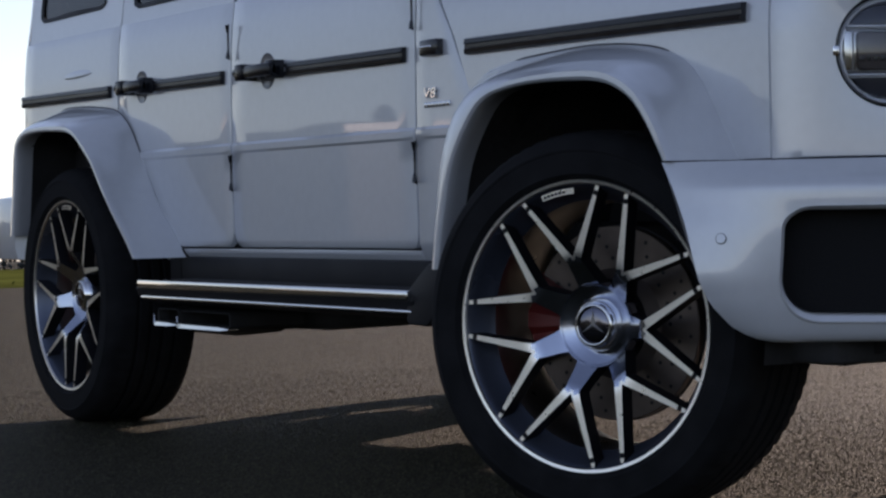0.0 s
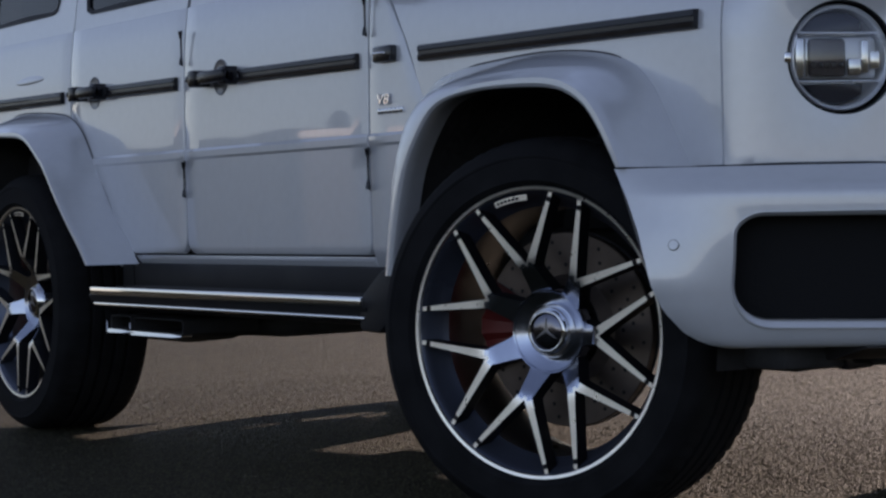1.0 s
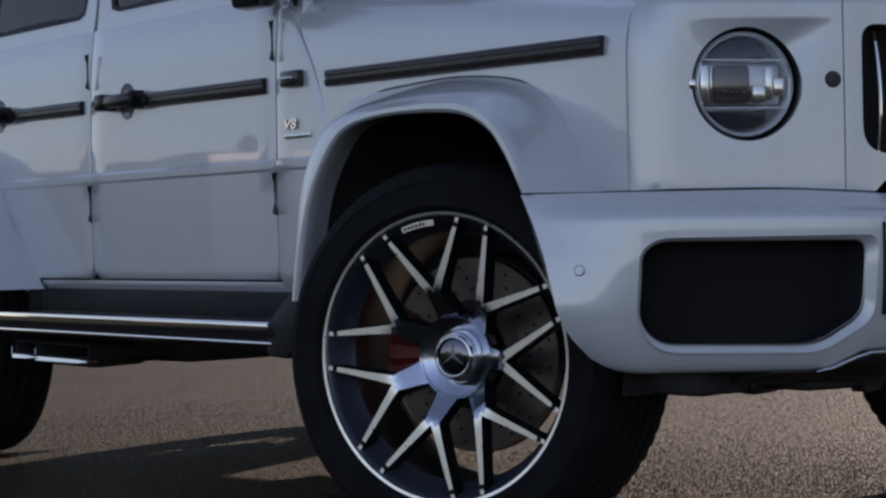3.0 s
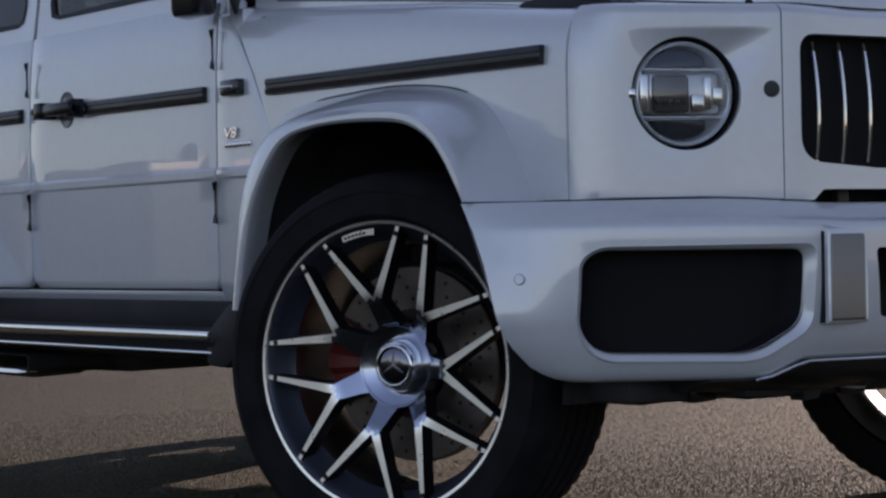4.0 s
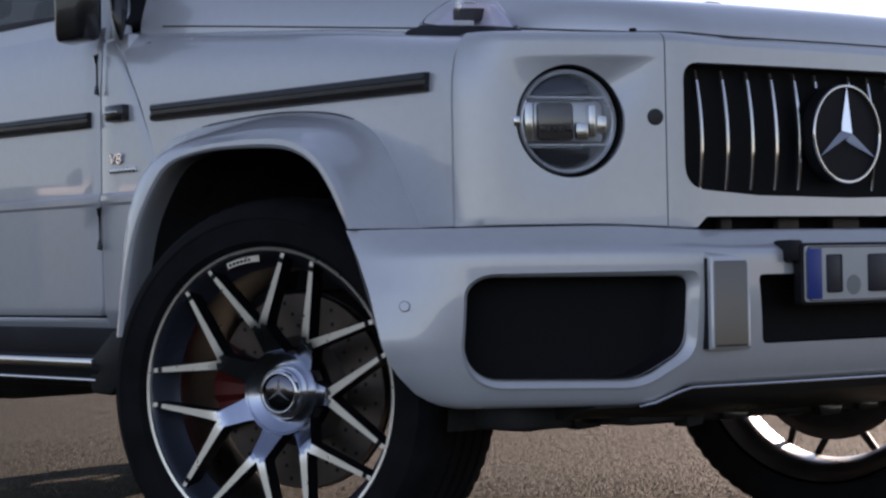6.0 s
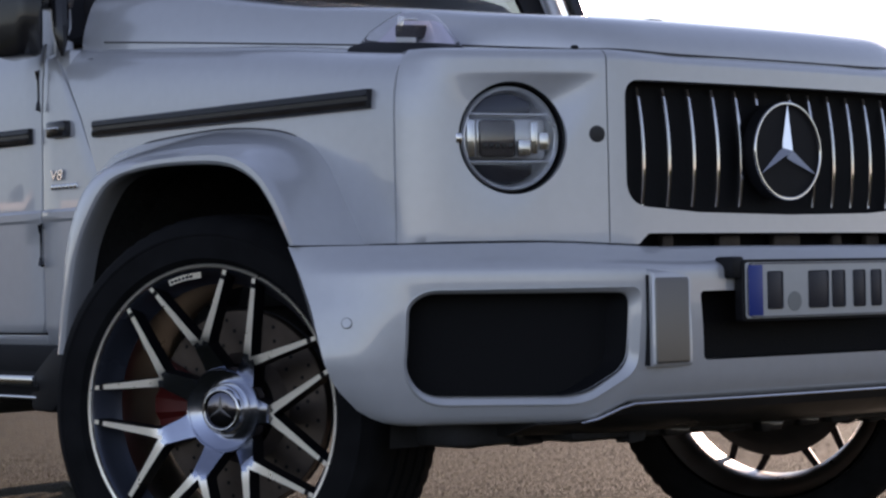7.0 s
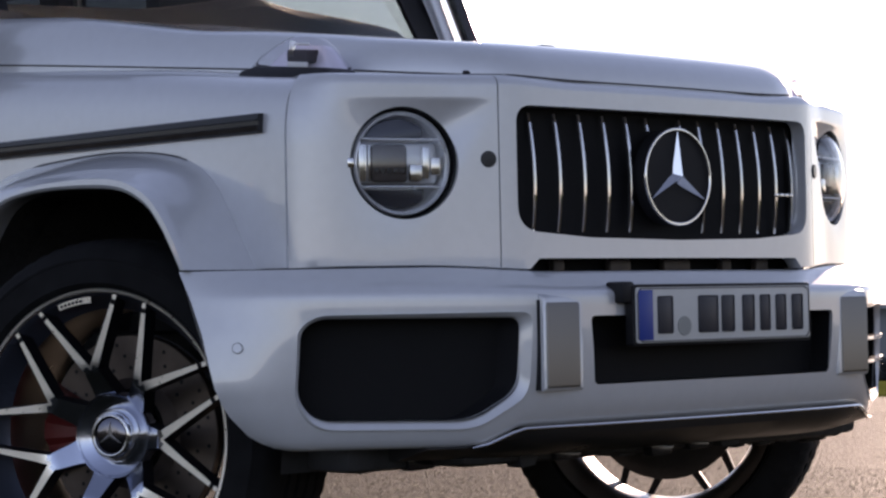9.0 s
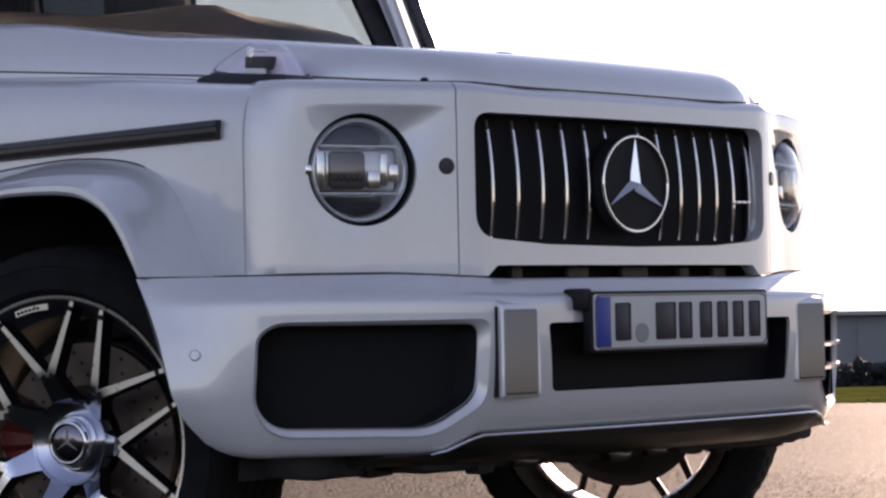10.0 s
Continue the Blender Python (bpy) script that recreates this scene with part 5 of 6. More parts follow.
# chrome line and dark valance below
bm = bmesh.new()
half = [(bump_x(y) - d - 0.016, y, z) for y, z, d in ((-0.590, 0.377, 0.010), (-0.565, 0.383, 0.006), (-0.525, 0.402, 0.003), (-0.500, 0.4095, 0.002), (-0.45, 0.4105, 0.002), (-0.36, 0.4105, 0.002), (-0.2, 0.4105, 0.002), (0.0, 0.4105, 0.002))]
tube(bm, half + [(x, -y, z) for x, y, z in half[-2::-1]], 0.0034, 8)
part("chrome_line", bm, CHROME, bumper)
bm = bmesh.new()
rows = []
for y in [-0.66 + 1.32 * k / 24 for k in range(25)]:
    x = bump_x(y) - 0.016
    zt = poly([(0, 0.408), (0.505, 0.408), (0.57, 0.378), (0.7, 0.376)])(abs(y))
    rows.append([(x - 0.004, y, zt), (x - 0.010, y, min(zt, 0.392)), (x - 0.045, y, 0.368), (x - 0.10, y, 0.352), (x - 0.22, y, 0.345), (x - 0.22, y, 0.40), (x - 0.03, y, zt + 0.004)])
vs = bridge(bm, rows, close_u=True)
bm.faces.new(vs[0][::-1])
bm.faces.new(vs[-1])
part("valance", bm, VALANCE, bumper, "black lower valance")
bm = bmesh.new()
box(bm, 0.05, 0.66, -0.56, 0.60, 0.335, 0.40, 0.02)
box(bm, 0.40, 0.56, -0.76, -0.30, 0.332, 0.39, 0.015)
box(bm, 0.40, 0.56, 0.30, 0.76, 0.332, 0.39, 0.015)
box(bm, 0.50, 0.54, -0.74, 0.74, 0.375, 0.70)
part("undertray", bm, UNDER, CAR, "dark tray under the engine")
rng = random.Random(14)
for k in range(15):
    y = -0.66 + 1.30 * k / 14 + rng.uniform(-0.02, 0.02)
    w, d, h = rng.uniform(0.018, 0.05), rng.uniform(0.008, 0.022), rng.uniform(0.02, 0.05)
    x = bump_x(y) - rng.uniform(0.14, 0.21)
    bm = bmesh.new()
    prism(bm, rounded([(y - w, 0.352), (y - w * 0.8, 0.345 - d), (y + w * 0.7, 0.345 - d * 0.8), (y + w, 0.352)], 0.004, 3), lambda u, v, q: Vector((x - q, u, v)), h, 0.002)
    part("tray_clip", bm, BLACK_GLOSS if k % 3 else UNDER, bumper)
for s in (-1, 1):
    bm = bmesh.new()
    lathe(bm, [(0.0001, -0.0004), (0.0088, -0.0003), (0.0090, 0.0001), (0.0095, 0.0001), (0.0097, -0.0001), (0.0104, 0.002)], 24)
    for f in bm.faces:
        f.material_index = 1 if 0.0089 < math.hypot(f.calc_center_median().x, f.calc_center_median().z) < 0.0097 else 0
    turn = pose(0.4805, s * 0.9515, 0.5725, -7.5, 0, 41 if s < 0 else 139)
    bmesh.ops.transform(bm, matrix=turn, verts=bm.verts[:])
    part("parking_sensor", bm, [PAINT, SEAL_GREY], bumper, "round painted parking sensor")

# ---------------------------------------------------------------- plate
PLATE_Y = -0.014
bm = bmesh.new()
prism(bm, rounded([(PLATE_Y - 0.266, 0.557), (PLATE_Y + 0.266, 0.557), (PLATE_Y + 0.266, 0.676), (PLATE_Y - 0.266, 0.676)], 0.008), lambda u, v, w: Vector((0.843 - w, u, v)), 0.020, 0.003)
box(bm, 0.79, 0.84, PLATE_Y - 0.288, PLATE_Y - 0.255, 0.640, 0.682, 0.006)
plate = part("number_plate", bm, BLACK_PLASTIC, CAR, "white number plate with dark bars and a blue end")
bm = bmesh.new()
prism(bm, rounded([(PLATE_Y - 0.259, 0.563), (PLATE_Y + 0.259, 0.563), (PLATE_Y + 0.259, 0.670), (PLATE_Y - 0.259, 0.670)], 0.008), lambda u, v, w: Vector((0.8465 - w, u, v)), 0.006, 0.001)
part("plate_face", bm, PLATE_WHITE, plate)
bm = bmesh.new()
outer = even(rounded([(PLATE_Y - 0.2575, 0.5645), (PLATE_Y + 0.2575, 0.5645), (PLATE_Y + 0.2575, 0.6685), (PLATE_Y - 0.2575, 0.6685)], 0.007), 72)
inner = even(rounded([(PLATE_Y - 0.2555, 0.5665), (PLATE_Y + 0.2555, 0.5665), (PLATE_Y + 0.2555, 0.6665), (PLATE_Y - 0.2555, 0.6665)], 0.006), 72)
bridge(bm, [[(x, p.x, p.y) for p in line] for line, x in ((outer, 0.8460), (outer, 0.8474), (inner, 0.8474), (inner, 0.8460))], close_u=True)
part("plate_border", bm, PLATE_DARK, plate, "thin dark border line", 0)
bm = bmesh.new()
box(bm, 0.8455, 0.8478, PLATE_Y - 0.254, PLATE_Y - 0.214, 0.568, 0.665, 0.001)
part("plate_end", bm, PLATE_BLUE, plate)
for y0, y1 in ((-0.219, -0.169), (-0.102, -0.037), (-0.033, 0.012), (0.030, 0.073), (0.084, 0.122), (0.133, 0.172), (0.184, 0.225)):
    bm = bmesh.new()
    box(bm, 0.8455, 0.8482, y0 + 0.004, y1 - 0.004, 0.580, 0.653, 0.004)
    part("plate_bar", bm, PLATE_DARK, plate)
bm = bmesh.new()
lathe(bm, [(0.0001, 0.0), (0.019, 0.0), (0.0195, 0.003)], 24)
for v in bm.verts:
    v.co = Vector((0.8480 - v.co.y, -0.139 + v.co.x, 0.594 + v.co.z))
part("plate_seal", bm, PLATE_SEAL, plate)


# ---------------------------------------------------------------- bonnet
def edge_z(x):
    return 1.086 + (0.58 - x) * 0.0945


def bonnet_front(y):
    return poly([(0, 0.695), (0.30, 0.688), (0.40, 0.672), (0.45, 0.648), (0.50, 0.610), (0.58, 0.550), (0.64, 0.505), (0.68, 0.475), (0.705, 0.460)])(abs(y))


bm = bmesh.new()
prof = [(0.706, -0.2), (0.706, 0.0), (0.7045, 0.10), (0.699, 0.30), (0.691, 0.52), (0.682, 0.72), (0.674, 0.85), (0.664, 0.935), (0.650, 0.985), (0.630, 1.005), (0.600, 1.012),
        (0.55, 1.02), (0.47, 1.03), (0.40, 1.045), (0.34, 1.075), (0.18, 1.09), (0.0, 1.095)]
full = [(-y, u) for y, u in prof] + [(y, u) for y, u in prof[-2::-1]]
STEPS = [(0.0, 0.0), (0.001, 0.08), (0.004, 0.25), (0.010, 0.43), (0.018, 0.57), (0.030, 0.71), (0.045, 0.82), (0.065, 0.90), (0.095, 0.955), (0.14, 0.987), (0.20, 1.0)]
rows = []
for k in range(31):
    row = []
    for y, u in full:
        xf = bonnet_front(y)
        back = 0.56 + 0.200 * smooth01((abs(y) - 0.56) / 0.11)
        s, front = STEPS[k] if k < 11 else (0.20 + (xf + back - 0.20) * (k - 10) / 20, 1.0)
        x = xf - s
        crest = 0.069 + 0.015 * smooth01((0.60 - x) / 0.55) + 0.030 * smooth01((0.0 - x) / 0.5)
        u = u ** (1 + 0.7 * smooth01((x - 0.25) / 0.35)) if 0 < u < 1 else u
        z = edge_z(x) + (u * front * crest if u > 0 else u * 0.1) + (-0.02 if k == 0 and u > 0 else 0)
        wide = (-0.065 + 0.131 * smooth01((0.35 - x) / 0.95)) * smooth01((abs(y) - 0.45) / 0.22)
        row.append((x, y + wide * (1 if y > 0 else -1), z + 0.003))
    rows.append(row)
bridge(bm, rows)
bonnet = part("bonnet", bm, PAINT, CAR, "high flat bonnet", 50)
bm = bmesh.new()
seam = []
for k in range(22):
    y = 0.706 * k / 21
    seam.append((bonnet_front(y), y - 0.065 * smooth01((y - 0.45) / 0.22)))
seam += [(x, 0.706 - 0.065 + 0.131 * smooth01((0.35 - x) / 0.95)) for x in [0.44 - 1.10 * k / 30 for k in range(31)]]
seam = [(x - 0.001, y, max(edge_z(x) + 0.005, 1.0875) - 0.007 * smooth01((0.47 - y) / 0.2)) for x, y in seam]
seam = [(x, -y, z) for x, y, z in seam[::-1]] + seam[1:]
tube(bm, seam, 0.0020, 8)
part("bonnet_seal", bm, SEAL_GREY, CAR, "dark seal in the shut line under the bonnet")
bm = bmesh.new()
box(bm, -0.5, 0.48, -0.70, 0.70, 1.00, 1.070)
box(bm, -0.62, -0.45, -0.66, 0.66, 1.02, 1.17)
part("engine_bay", bm, GAP, CAR, "", 0)
for s in (-1, 1):
    bm = bmesh.new()
    lathe(bm, [(0.0001, -0.006), (0.006, -0.005), (0.007, 0.004)], 16)
    for v in bm.verts:
        v.co = Vector((0.625 - v.co.y, s * 0.50 + v.co.x, 1.088 + v.co.z))
    part("bonnet_stop", bm, BLACK_PLASTIC, CAR)


bm = bmesh.new()
box(bm, 0.05, 0.12, 0.20, 0.25, edge_z(0.1) + 0.085, edge_z(0.1) + 0.108, 0.008)
part("washer_nozzle", bm, BLACK_PLASTIC, CAR, "small black washer nozzle")


def front_shelf(bm):
    prism(bm, rounded([(0.36, -0.700), (0.45, -0.705), (0.50, -0.700), (0.555, -0.64), (0.610, -0.54), (0.655, -0.46), (0.60, -0.40), (0.36, -0.56)], 0.01), lambda u, v, w: Vector((u, v, 1.078 - w + 0.094 * max(0.0, 0.56 - u) * 0.75)), 0.03, 0.003)


twin(front_shelf, "front_shelf", PAINT)


def cowl_corner(bm):
    box(bm, -0.86, -0.745, -0.816, -0.66, 1.08, 1.200, 0.010)


twin(cowl_corner, "cowl_corner", PAINT)


def indicator(s):
    """Raised clear indicator on the wing, on a black foot."""
    def at(bm):
        for v in bm.verts:
            v.co = Vector((0.378 + v.co.x * 0.89, s * (0.702 - v.co.y * 0.9), 1.094 + v.co.z * 1.22 - 0.0945 * v.co.x))
        return bm

    def hull(levels, bm):
        rings = []
        for z, x0, x1, y0, y1 in levels:
            rings.append([(p.x, p.y, z) for p in rounded([(x0, y0), (x1, y0), (x1, y1), (x0, y1)], 0.03, 5)])
        vs = bridge(bm, rings, close_u=True)
        bm.faces.new(vs[-1])
        bm.faces.new(vs[0][::-1])
        return bm
    foot = part("indicator", at(hull([(-0.020, -0.150, 0.140, -0.082, 0.060), (-0.008, -0.168, 0.158, -0.072, 0.062), (0.004, -0.162, 0.152, -0.062, 0.058), (0.012, -0.135, 0.125, -0.048, 0.048), (0.014, -0.13, 0.12, -0.046, 0.046)], bmesh.new())), BLACK_PLASTIC, CAR, "raised clear indicator on a black foot")
    part("reflector", at(hull([(0.013, -0.122, 0.112, -0.010, 0.044), (0.028, -0.096, 0.094, -0.004, 0.040), (0.041, -0.066, 0.078, 0.000, 0.034), (0.049, -0.040, 0.062, 0.004, 0.028)], bmesh.new())), INDICATOR_BODY, foot)
    bm = bmesh.new()
    box(bm, -0.016, 0.052, -0.034, 0.010, 0.021, 0.042, 0.004)
    part("bulb_housing", at(bm), BULB_BROWN, foot, "dark brown bulb housing")
    bm = bmesh.new()
    box(bm, -0.004, 0.056, -0.042, -0.030, 0.010, 0.022, 0.002)
    part("bulb_bracket", at(bm), PLATE_WHITE, foot)
    bm = bmesh.new()
    for x in (0.000, 0.009):
        box(bm, x, x + 0.0035, -0.039, -0.030, 0.030, 0.056, 0.0012)
    box(bm, 0.009, 0.058, -0.032, -0.028, 0.049, 0.053, 0.0012)
    part("bright_rib", at(bm), CHROME, foot)
    lens = part("lens", at(hull([(0.012, -0.136, 0.126, -0.052, 0.052), (0.030, -0.108, 0.104, -0.046, 0.046), (0.048, -0.062, 0.080, -0.038, 0.038), (0.060, -0.030, 0.062, -0.030, 0.030), (0.063, -0.02, 0.052, -0.024, 0.024)], bmesh.new())), IND_CLEAR, foot, "clear cover", 50)
    lens.visible_shadow = False


indicator(-1)
indicator(1)

# ---------------------------------------------------------------- cabin


def up_y(z):
    return 0.816 - (z - 1.19) * 0.13


def frame_panel(bm, outer, inner, depth=0.03):
    """A window frame of the leaning upper side, between two outlines of (x, z)."""
    ro = [(p.x, -up_y(p.y), p.y) for p in outer]
    ri = [(p.x, -up_y(p.y) + 0.002, p.y) for p in inner]
    rb = [(p.x, -up_y(p.y) + depth, p.y) for p in inner]
    ob_ = [(p.x, -up_y(p.y) + depth, p.y) for p in outer]
    bridge(bm, [ob_, ro, ri, rb], close_u=True)


def window(name, outer, inner, parents, glass=None):
    def frame_build(bm):
        frame_panel(bm, even(rounded(outer, 0.03, 6)), even(rounded(inner, 0.045, 6)))

    def rubber(bm):
        a = even(rounded(inner, 0.045, 6))
        c = sum(a, Vector((0, 0))) / len(a)
        b = [p + (c - p).normalized() * 0.016 for p in a]
        bridge(bm, [[(p.x, -up_y(p.y) + 0.012, p.y) for p in a], [(p.x, -up_y(p.y) - 0.002, p.y) for p in a], [(p.x, -up_y(p.y) + 0.001, p.y) for p in b], [(p.x, -up_y(p.y) + 0.014, p.y) for p in b]], close_u=True)

    def pane(bm):
        a = even(rounded(inner, 0.045, 6))
        vs = bridge(bm, [[(p.x, -up_y(p.y) + o, p.y) for p in a] for o in (0.007, 0.012)], close_u=True)
        bm.faces.new(vs[0][::-1])
        bm.faces.new(vs[1])
    sub_twin(frame_build, "window_frame", PAINT, parents)
    sub_twin(rubber, "window_seal", BLACK_PLASTIC, parents)
    bm = bmesh.new()
    pane(bm)
    other = mirrored(bm)
    for b_, par in ((bm, parents[0]), (other, parents[1])):
        part("window_pane", b_, glass or GLASS, par, "", 0).visible_shadow = False


window("front", [(-1.872, 1.192), (-0.78, 1.192), (-1.06, 1.86), (-1.872, 1.86)], [(-1.80, 1.265), (-0.90, 1.265), (-1.11, 1.79), (-1.80, 1.79)], front_doors)
window("rear", [(-2.708, 1.192), (-1.892, 1.192), (-1.892, 1.86), (-2.708, 1.86)], [(-2.63, 1.265), (-1.96, 1.265), (-1.96, 1.79), (-2.63, 1.79)], rear_doors, PRIVACY)
uppers = twin(lambda bm: box(bm, -3.53, -3.46, -0.80, -0.72, 1.19, 1.25, 0.01), "quarter_upper", PAINT)
window("quarter", [(-3.526, 1.192), (-2.714, 1.192), (-2.714, 1.86), (-3.526, 1.86)], [(-3.445, 1.286), (-2.855, 1.290), (-2.855, 1.76), (-3.425, 1.76)], uppers, PRIVACY)
bm = bmesh.new()
rows = []
for x, sy, dz in ((-0.99, 0.90, -0.045), (-1.01, 0.95, -0.015), (-1.08, 0.985, 0.0), (-2.3, 1.0, 0.012), (-3.45, 0.985, 0.0), (-3.56, 0.95, -0.02), (-3.60, 0.90, -0.06)):
    prof = [(0.735, 1.845), (0.745, 1.858), (0.735, 1.872), (0.705, 1.885), (0.67, 1.925), (0.64, 1.945), (0.40, 1.957), (0.0, 1.962)]
    rows.append([(x, -y * sy if y < 0.70 else -y, z + dz * (1 if z > 1.88 else 0)) for y, z in prof] + [(x, y * sy if y < 0.70 else y, z + dz * (1 if z > 1.88 else 0)) for y, z in prof[-2::-1]])
vs = bridge(bm, rows)
bm.faces.new(vs[0][::-1])
bm.faces.new(vs[-1])
part("roof", bm, PAINT, CAR, "flat roof with rain gutters", 30)
for s in (-1, 1):
    bm = bmesh.new()
    tube(bm, [(-0.800, s * 0.796, 1.16), (-0.815, s * 0.792, 1.30), (-1.03, s * 0.735, 1.86)], [0.024, 0.020, 0.020], 12)
    part("front_pillar", bm, PAINT, CAR)
    bm = bmesh.new()
    tube(bm, [(-0.748, s * 0.832, 1.182), (-0.752, s * 0.832, 1.212), (-0.760, s * 0.829, 1.25), (-0.778, s * 0.822, 1.34), (-0.98, s * 0.765, 1.86)], [0.004, 0.013, 0.020, 0.024, 0.024], 10)
    part("pillar_gutter", bm, BLACK_GLOSS, CAR)
# windscreen
def screen(y, t, o=0.0):
    return Vector((-0.640 - 0.345 * t - 0.24 * y * y - o, y * (1 - 0.09 * t), 1.235 + 0.63 * t))


bm = bmesh.new()
grid = [[screen(-0.75 + 1.5 * k / 16, t, 0.0) for k in range(17)] for t in (0, 0.25, 0.5, 0.75, 1.0)]
back = [[p - Vector((0.005, 0, 0.003)) for p in row] for row in grid]
bridge(bm, grid)
bridge(bm, back)
for g_, b_ in ((grid[0], back[0]), (grid[-1], back[-1]), ([r[0] for r in grid], [r[0] for r in back]), ([r[-1] for r in grid], [r[-1] for r in back])):
    bridge(bm, [g_, b_])
bmesh.ops.remove_doubles(bm, verts=bm.verts[:], dist=0.0005)
part("windscreen", bm, GLASS, CAR, "clear raked windscreen", 60).visible_shadow = False
bm = bmesh.new()
rim_o = [screen(-0.795, -0.02), screen(0.795, -0.02), screen(0.815, 1.02), screen(-0.815, 1.02)]
rim_i = [screen(-0.655, 0.05), screen(0.655, 0.05), screen(0.665, 0.93), screen(-0.665, 0.93)]
f_ = Vector((0.004, 0, 0.002))
bridge(bm, [[p - f_ * 3 for p in rim_o], [p + f_ for p in rim_o], [p + f_ for p in rim_i], [p - f_ * 3 for p in rim_i]], close_u=True)
part("screen_border", bm, BLACK_PLASTIC, CAR, "", 0)
bm = bmesh.new()
box(bm, -1.05, -0.76, -0.74, 0.74, 1.05, 1.335, 0.03)
rows = []
for k in range(25):
    y = -0.70 + 1.40 * k / 24
    h = poly([(-0.70, 1.38), (-0.2, 1.40), (0.10, 1.455), (0.22, 1.432), (0.40, 1.420), (0.52, 1.408), (0.60, 1.395), (0.65, 1.36), (0.70, 1.34)])(y)
    rows.append([(-0.76, y, 1.30), (-0.80, y, h - 0.03), (-0.84, y, h - 0.005), (-0.88, y, h), (-1.0, y, h - 0.01), (-1.06, y, 1.25)])
bridge(bm, rows)
part("dashboard", bm, INTERIOR, CAR, "dark dashboard behind the windscreen")
bm = bmesh.new()
box(bm, -3.5, -1.10, -0.70, 0.70, 1.82, 1.845, 0.01)
for s in (-1, 1):
    box(bm, -1.93, -1.84, s * 0.70 - 0.03, s * 0.70 + 0.03, 1.0, 1.83, 0.01)
    box(bm, -2.79, -2.66, s * 0.70 - 0.03, s * 0.70 + 0.03, 1.0, 1.83, 0.01)
    box(bm, -3.56, -0.95, s * 0.755 - 0.012, s * 0.755 + 0.012, 0.60, 1.255, 0.01)
part("cabin_lining", bm, INTERIOR, CAR, "dark lining of the cabin")
for x in (-1.55, -2.45):
    for s in (-1, 1):
        bm = bmesh.new()
        box(bm, x - 0.05, x + 0.10, s * 0.38 - 0.25, s * 0.38 + 0.25, 0.75, 1.38, 0.05)
        box(bm, x - 0.02, x + 0.07, s * 0.38 - 0.13, s * 0.38 + 0.13, 1.42, 1.60, 0.04)
        box(bm, x + 0.05, x + 0.55, s * 0.38 - 0.25, s * 0.38 + 0.25, 0.72, 0.90, 0.04)
        part("seat", bm, INTERIOR, CAR, "dark car seat with a headrest")
bm = bmesh.new()
box(bm, -3.62, -3.53, -0.74, 0.74, 0.60, 1.25, 0.02)
box(bm, -3.61, -3.53, -0.72, -0.66, 1.25, 1.86, 0.01)
box(bm, -3.61, -3.53, 0.66, 0.72, 1.25, 1.86, 0.01)
box(bm, -3.61, -3.56, -0.70, 0.70, 1.75, 1.86, 0.01)
corner_bm = bmesh.new()
rows = []
for k in range(9):
    a = radians(90 * k / 8)
    rows.append([(-3.528 - 0.088 * math.sin(a), -(SIDE(z) if z < 1.2 else up_y(z)) + 0.095 * (1 - math.cos(a)), z) for z in (0.60, 0.80, 1.0, 1.1, 1.19, 1.3, 1.5, 1.7, 1.86)])
bridge(corner_bm, rows)
both("rear_corner", corner_bm, PAINT, CAR, "", 40)
part("tailgate", bm, PAINT, CAR, "upright rear door")
bm = bmesh.new()
box(bm, -3.595, -3.588, -0.70, 0.70, 1.25, 1.75)
part("rear_window", bm, PRIVACY, CAR, "", 0).visible_shadow = False
bm = bmesh.new()
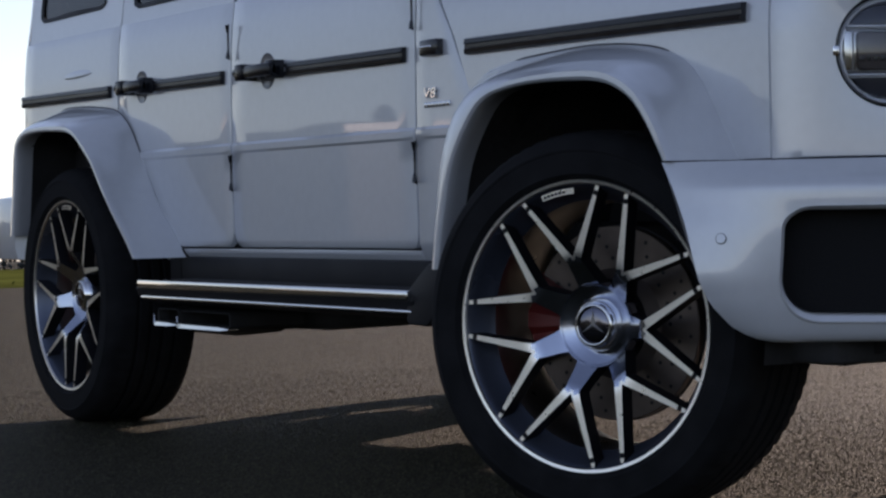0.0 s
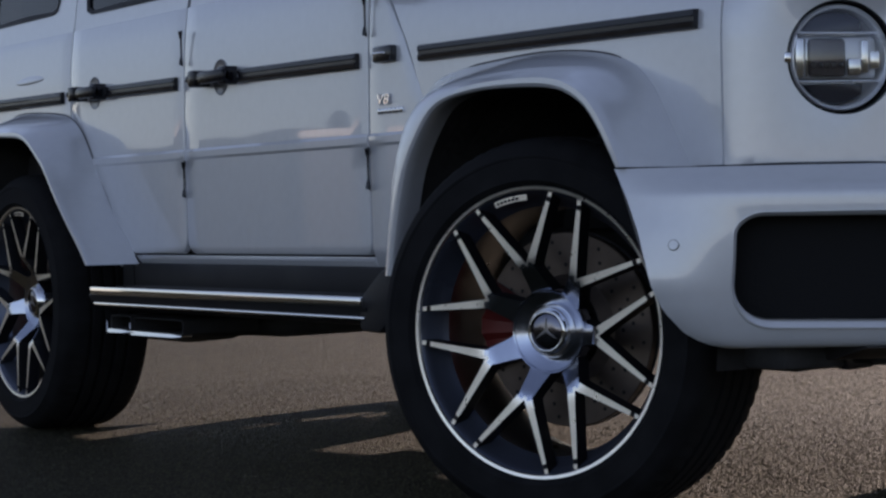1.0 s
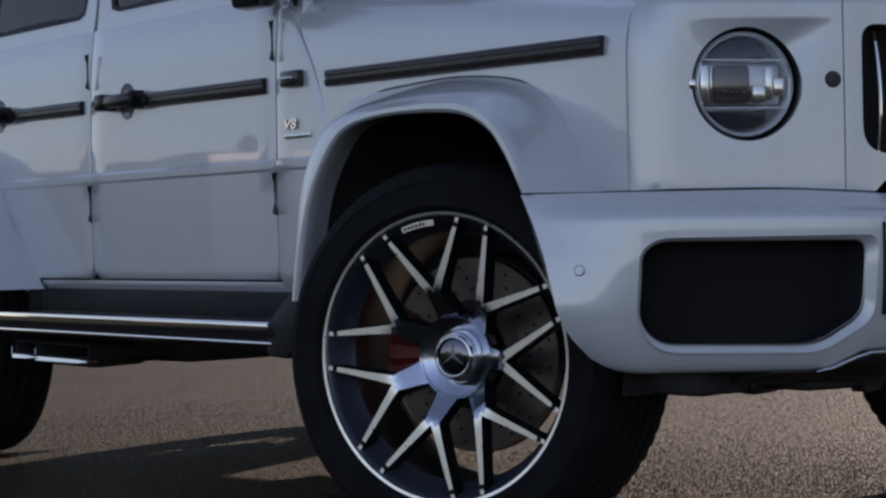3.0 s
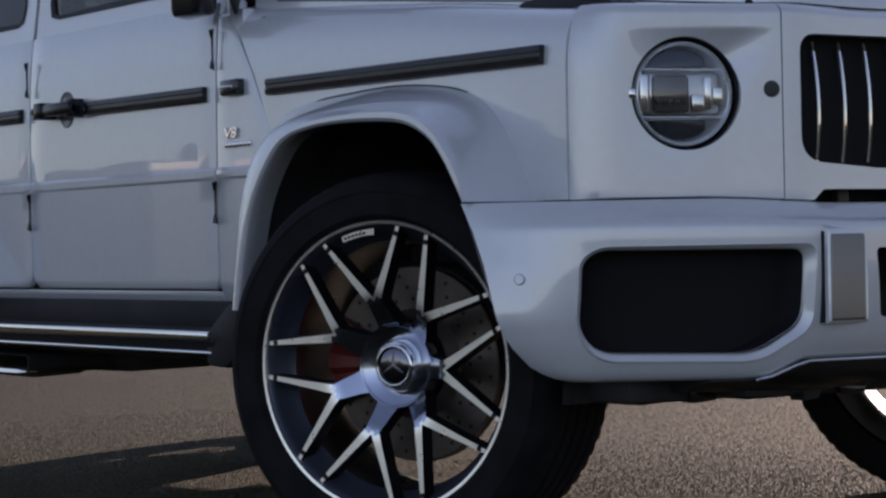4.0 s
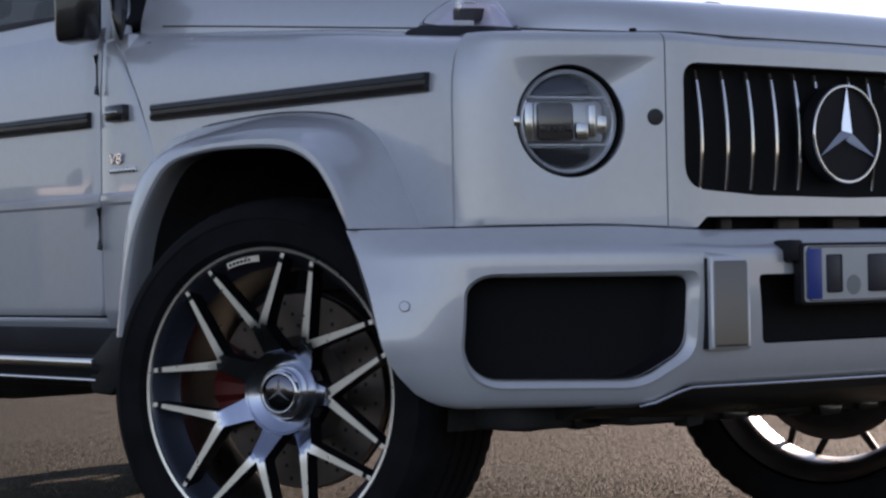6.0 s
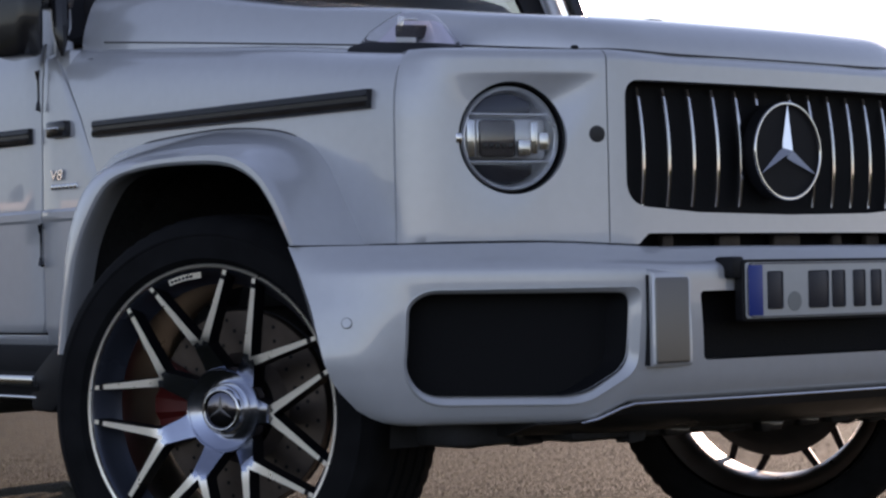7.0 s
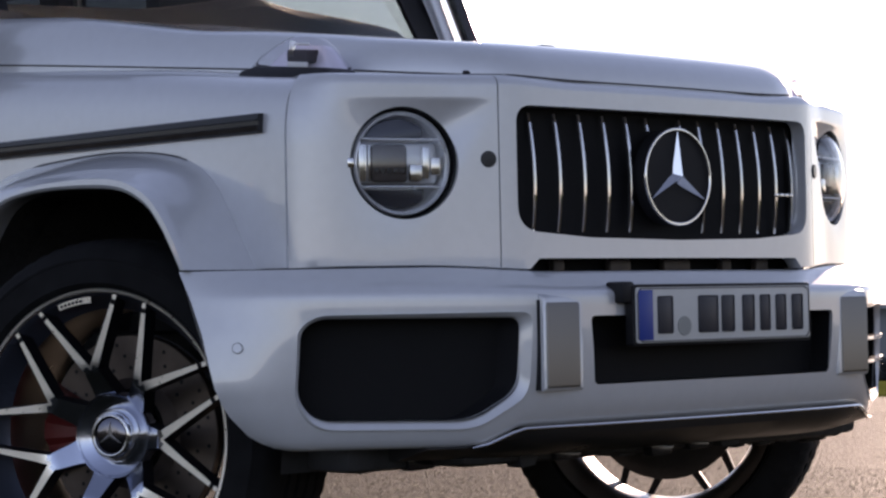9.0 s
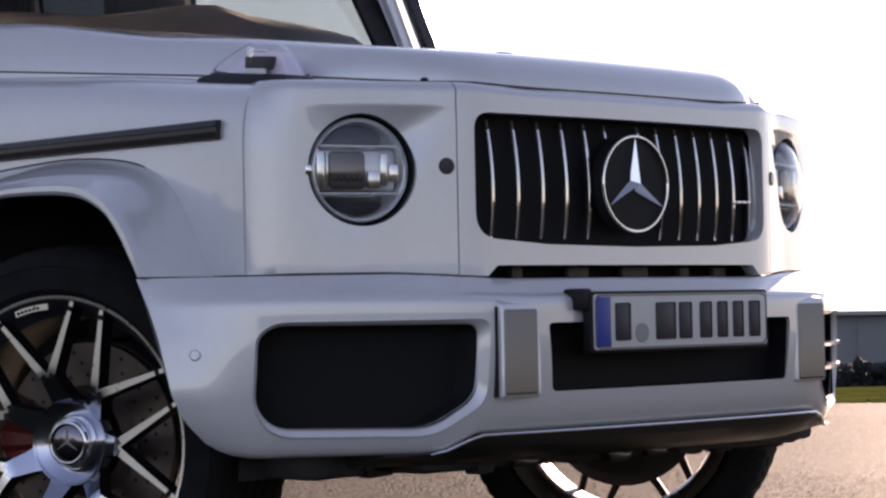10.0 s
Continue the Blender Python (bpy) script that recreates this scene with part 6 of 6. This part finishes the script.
lathe(bm, [(0.0001, -0.14), (0.30, -0.14), (0.36, -0.11), (0.375, 0.0), (0.36, 0.04)], 48)
for v in bm.verts:
    v.co = Vector((-3.66 + v.co.y, v.co.x + 0.05, 1.08 + v.co.z))
part("spare_wheel_cover", bm, PAINT, CAR, "round cover on the rear door")


def rear_bumper(bm):
    pts = [(-3.30, -0.962), (-3.50, -0.955), (-3.62, -0.90), (-3.68, -0.80), (-3.70, 0.0)]
    pts = pts + [(x, -y) for x, y in pts[-2::-1]]
    fine = resample(pts, 41)
    rows = []
    for p in fine:
        c = (Vector((-3.2, p.y * 0.8)) - p).normalized()
        rows.append([(p.x + c.x * d, p.y + c.y * d, z) for z, d in ((0.50, 0.05), (0.505, 0.01), (0.54, 0.0), (0.68, 0.0), (0.705, 0.012), (0.714, 0.09), (0.50, 0.09))])
    vs = bridge(bm, rows, close_u=True)
    bm.faces.new(vs[0][::-1])
    bm.faces.new(vs[-1])


bm = bmesh.new()
rear_bumper(bm)
part("rear_bumper", bm, PAINT, CAR, "painted rear bumper")
for s in (-1, 1):
    bm = bmesh.new()
    box(bm, -3.665, -3.55, s * 0.72 - 0.07, s * 0.72 + 0.07, 0.70, 0.80, 0.01)
    part("tail_lamp", bm, RED, CAR, "red tail lamp")


def mirror(bm):
    """Mirror folded back along the door."""
    plan = rounded([(-0.765, -0.868), (-0.775, -0.925), (-0.862, -0.945), (-0.900, -0.900), (-0.935, -0.858)], 0.016, 4)
    c = sum(plan, Vector((0, 0))) / len(plan)
    rings = []
    for z, s in ((1.183, 0.80), (1.187, 0.92), (1.20, 1.0), (1.30, 1.02), (1.345, 1.0), (1.36, 0.9)):
        rings.append([(c.x + (p.x - c.x) * s, c.y + (p.y - c.y) * s, z) for p in plan])
    vs = bridge(bm, rings, close_u=True)
    bm.faces.new(vs[0][::-1])
    bm.faces.new(vs[-1])
    box(bm, -0.84, -0.775, -0.90, -0.78, 1.295, 1.345, 0.012)


twin(mirror, "door_mirror", BLACK_GLOSS, "black door mirror folded back along the door", 35)
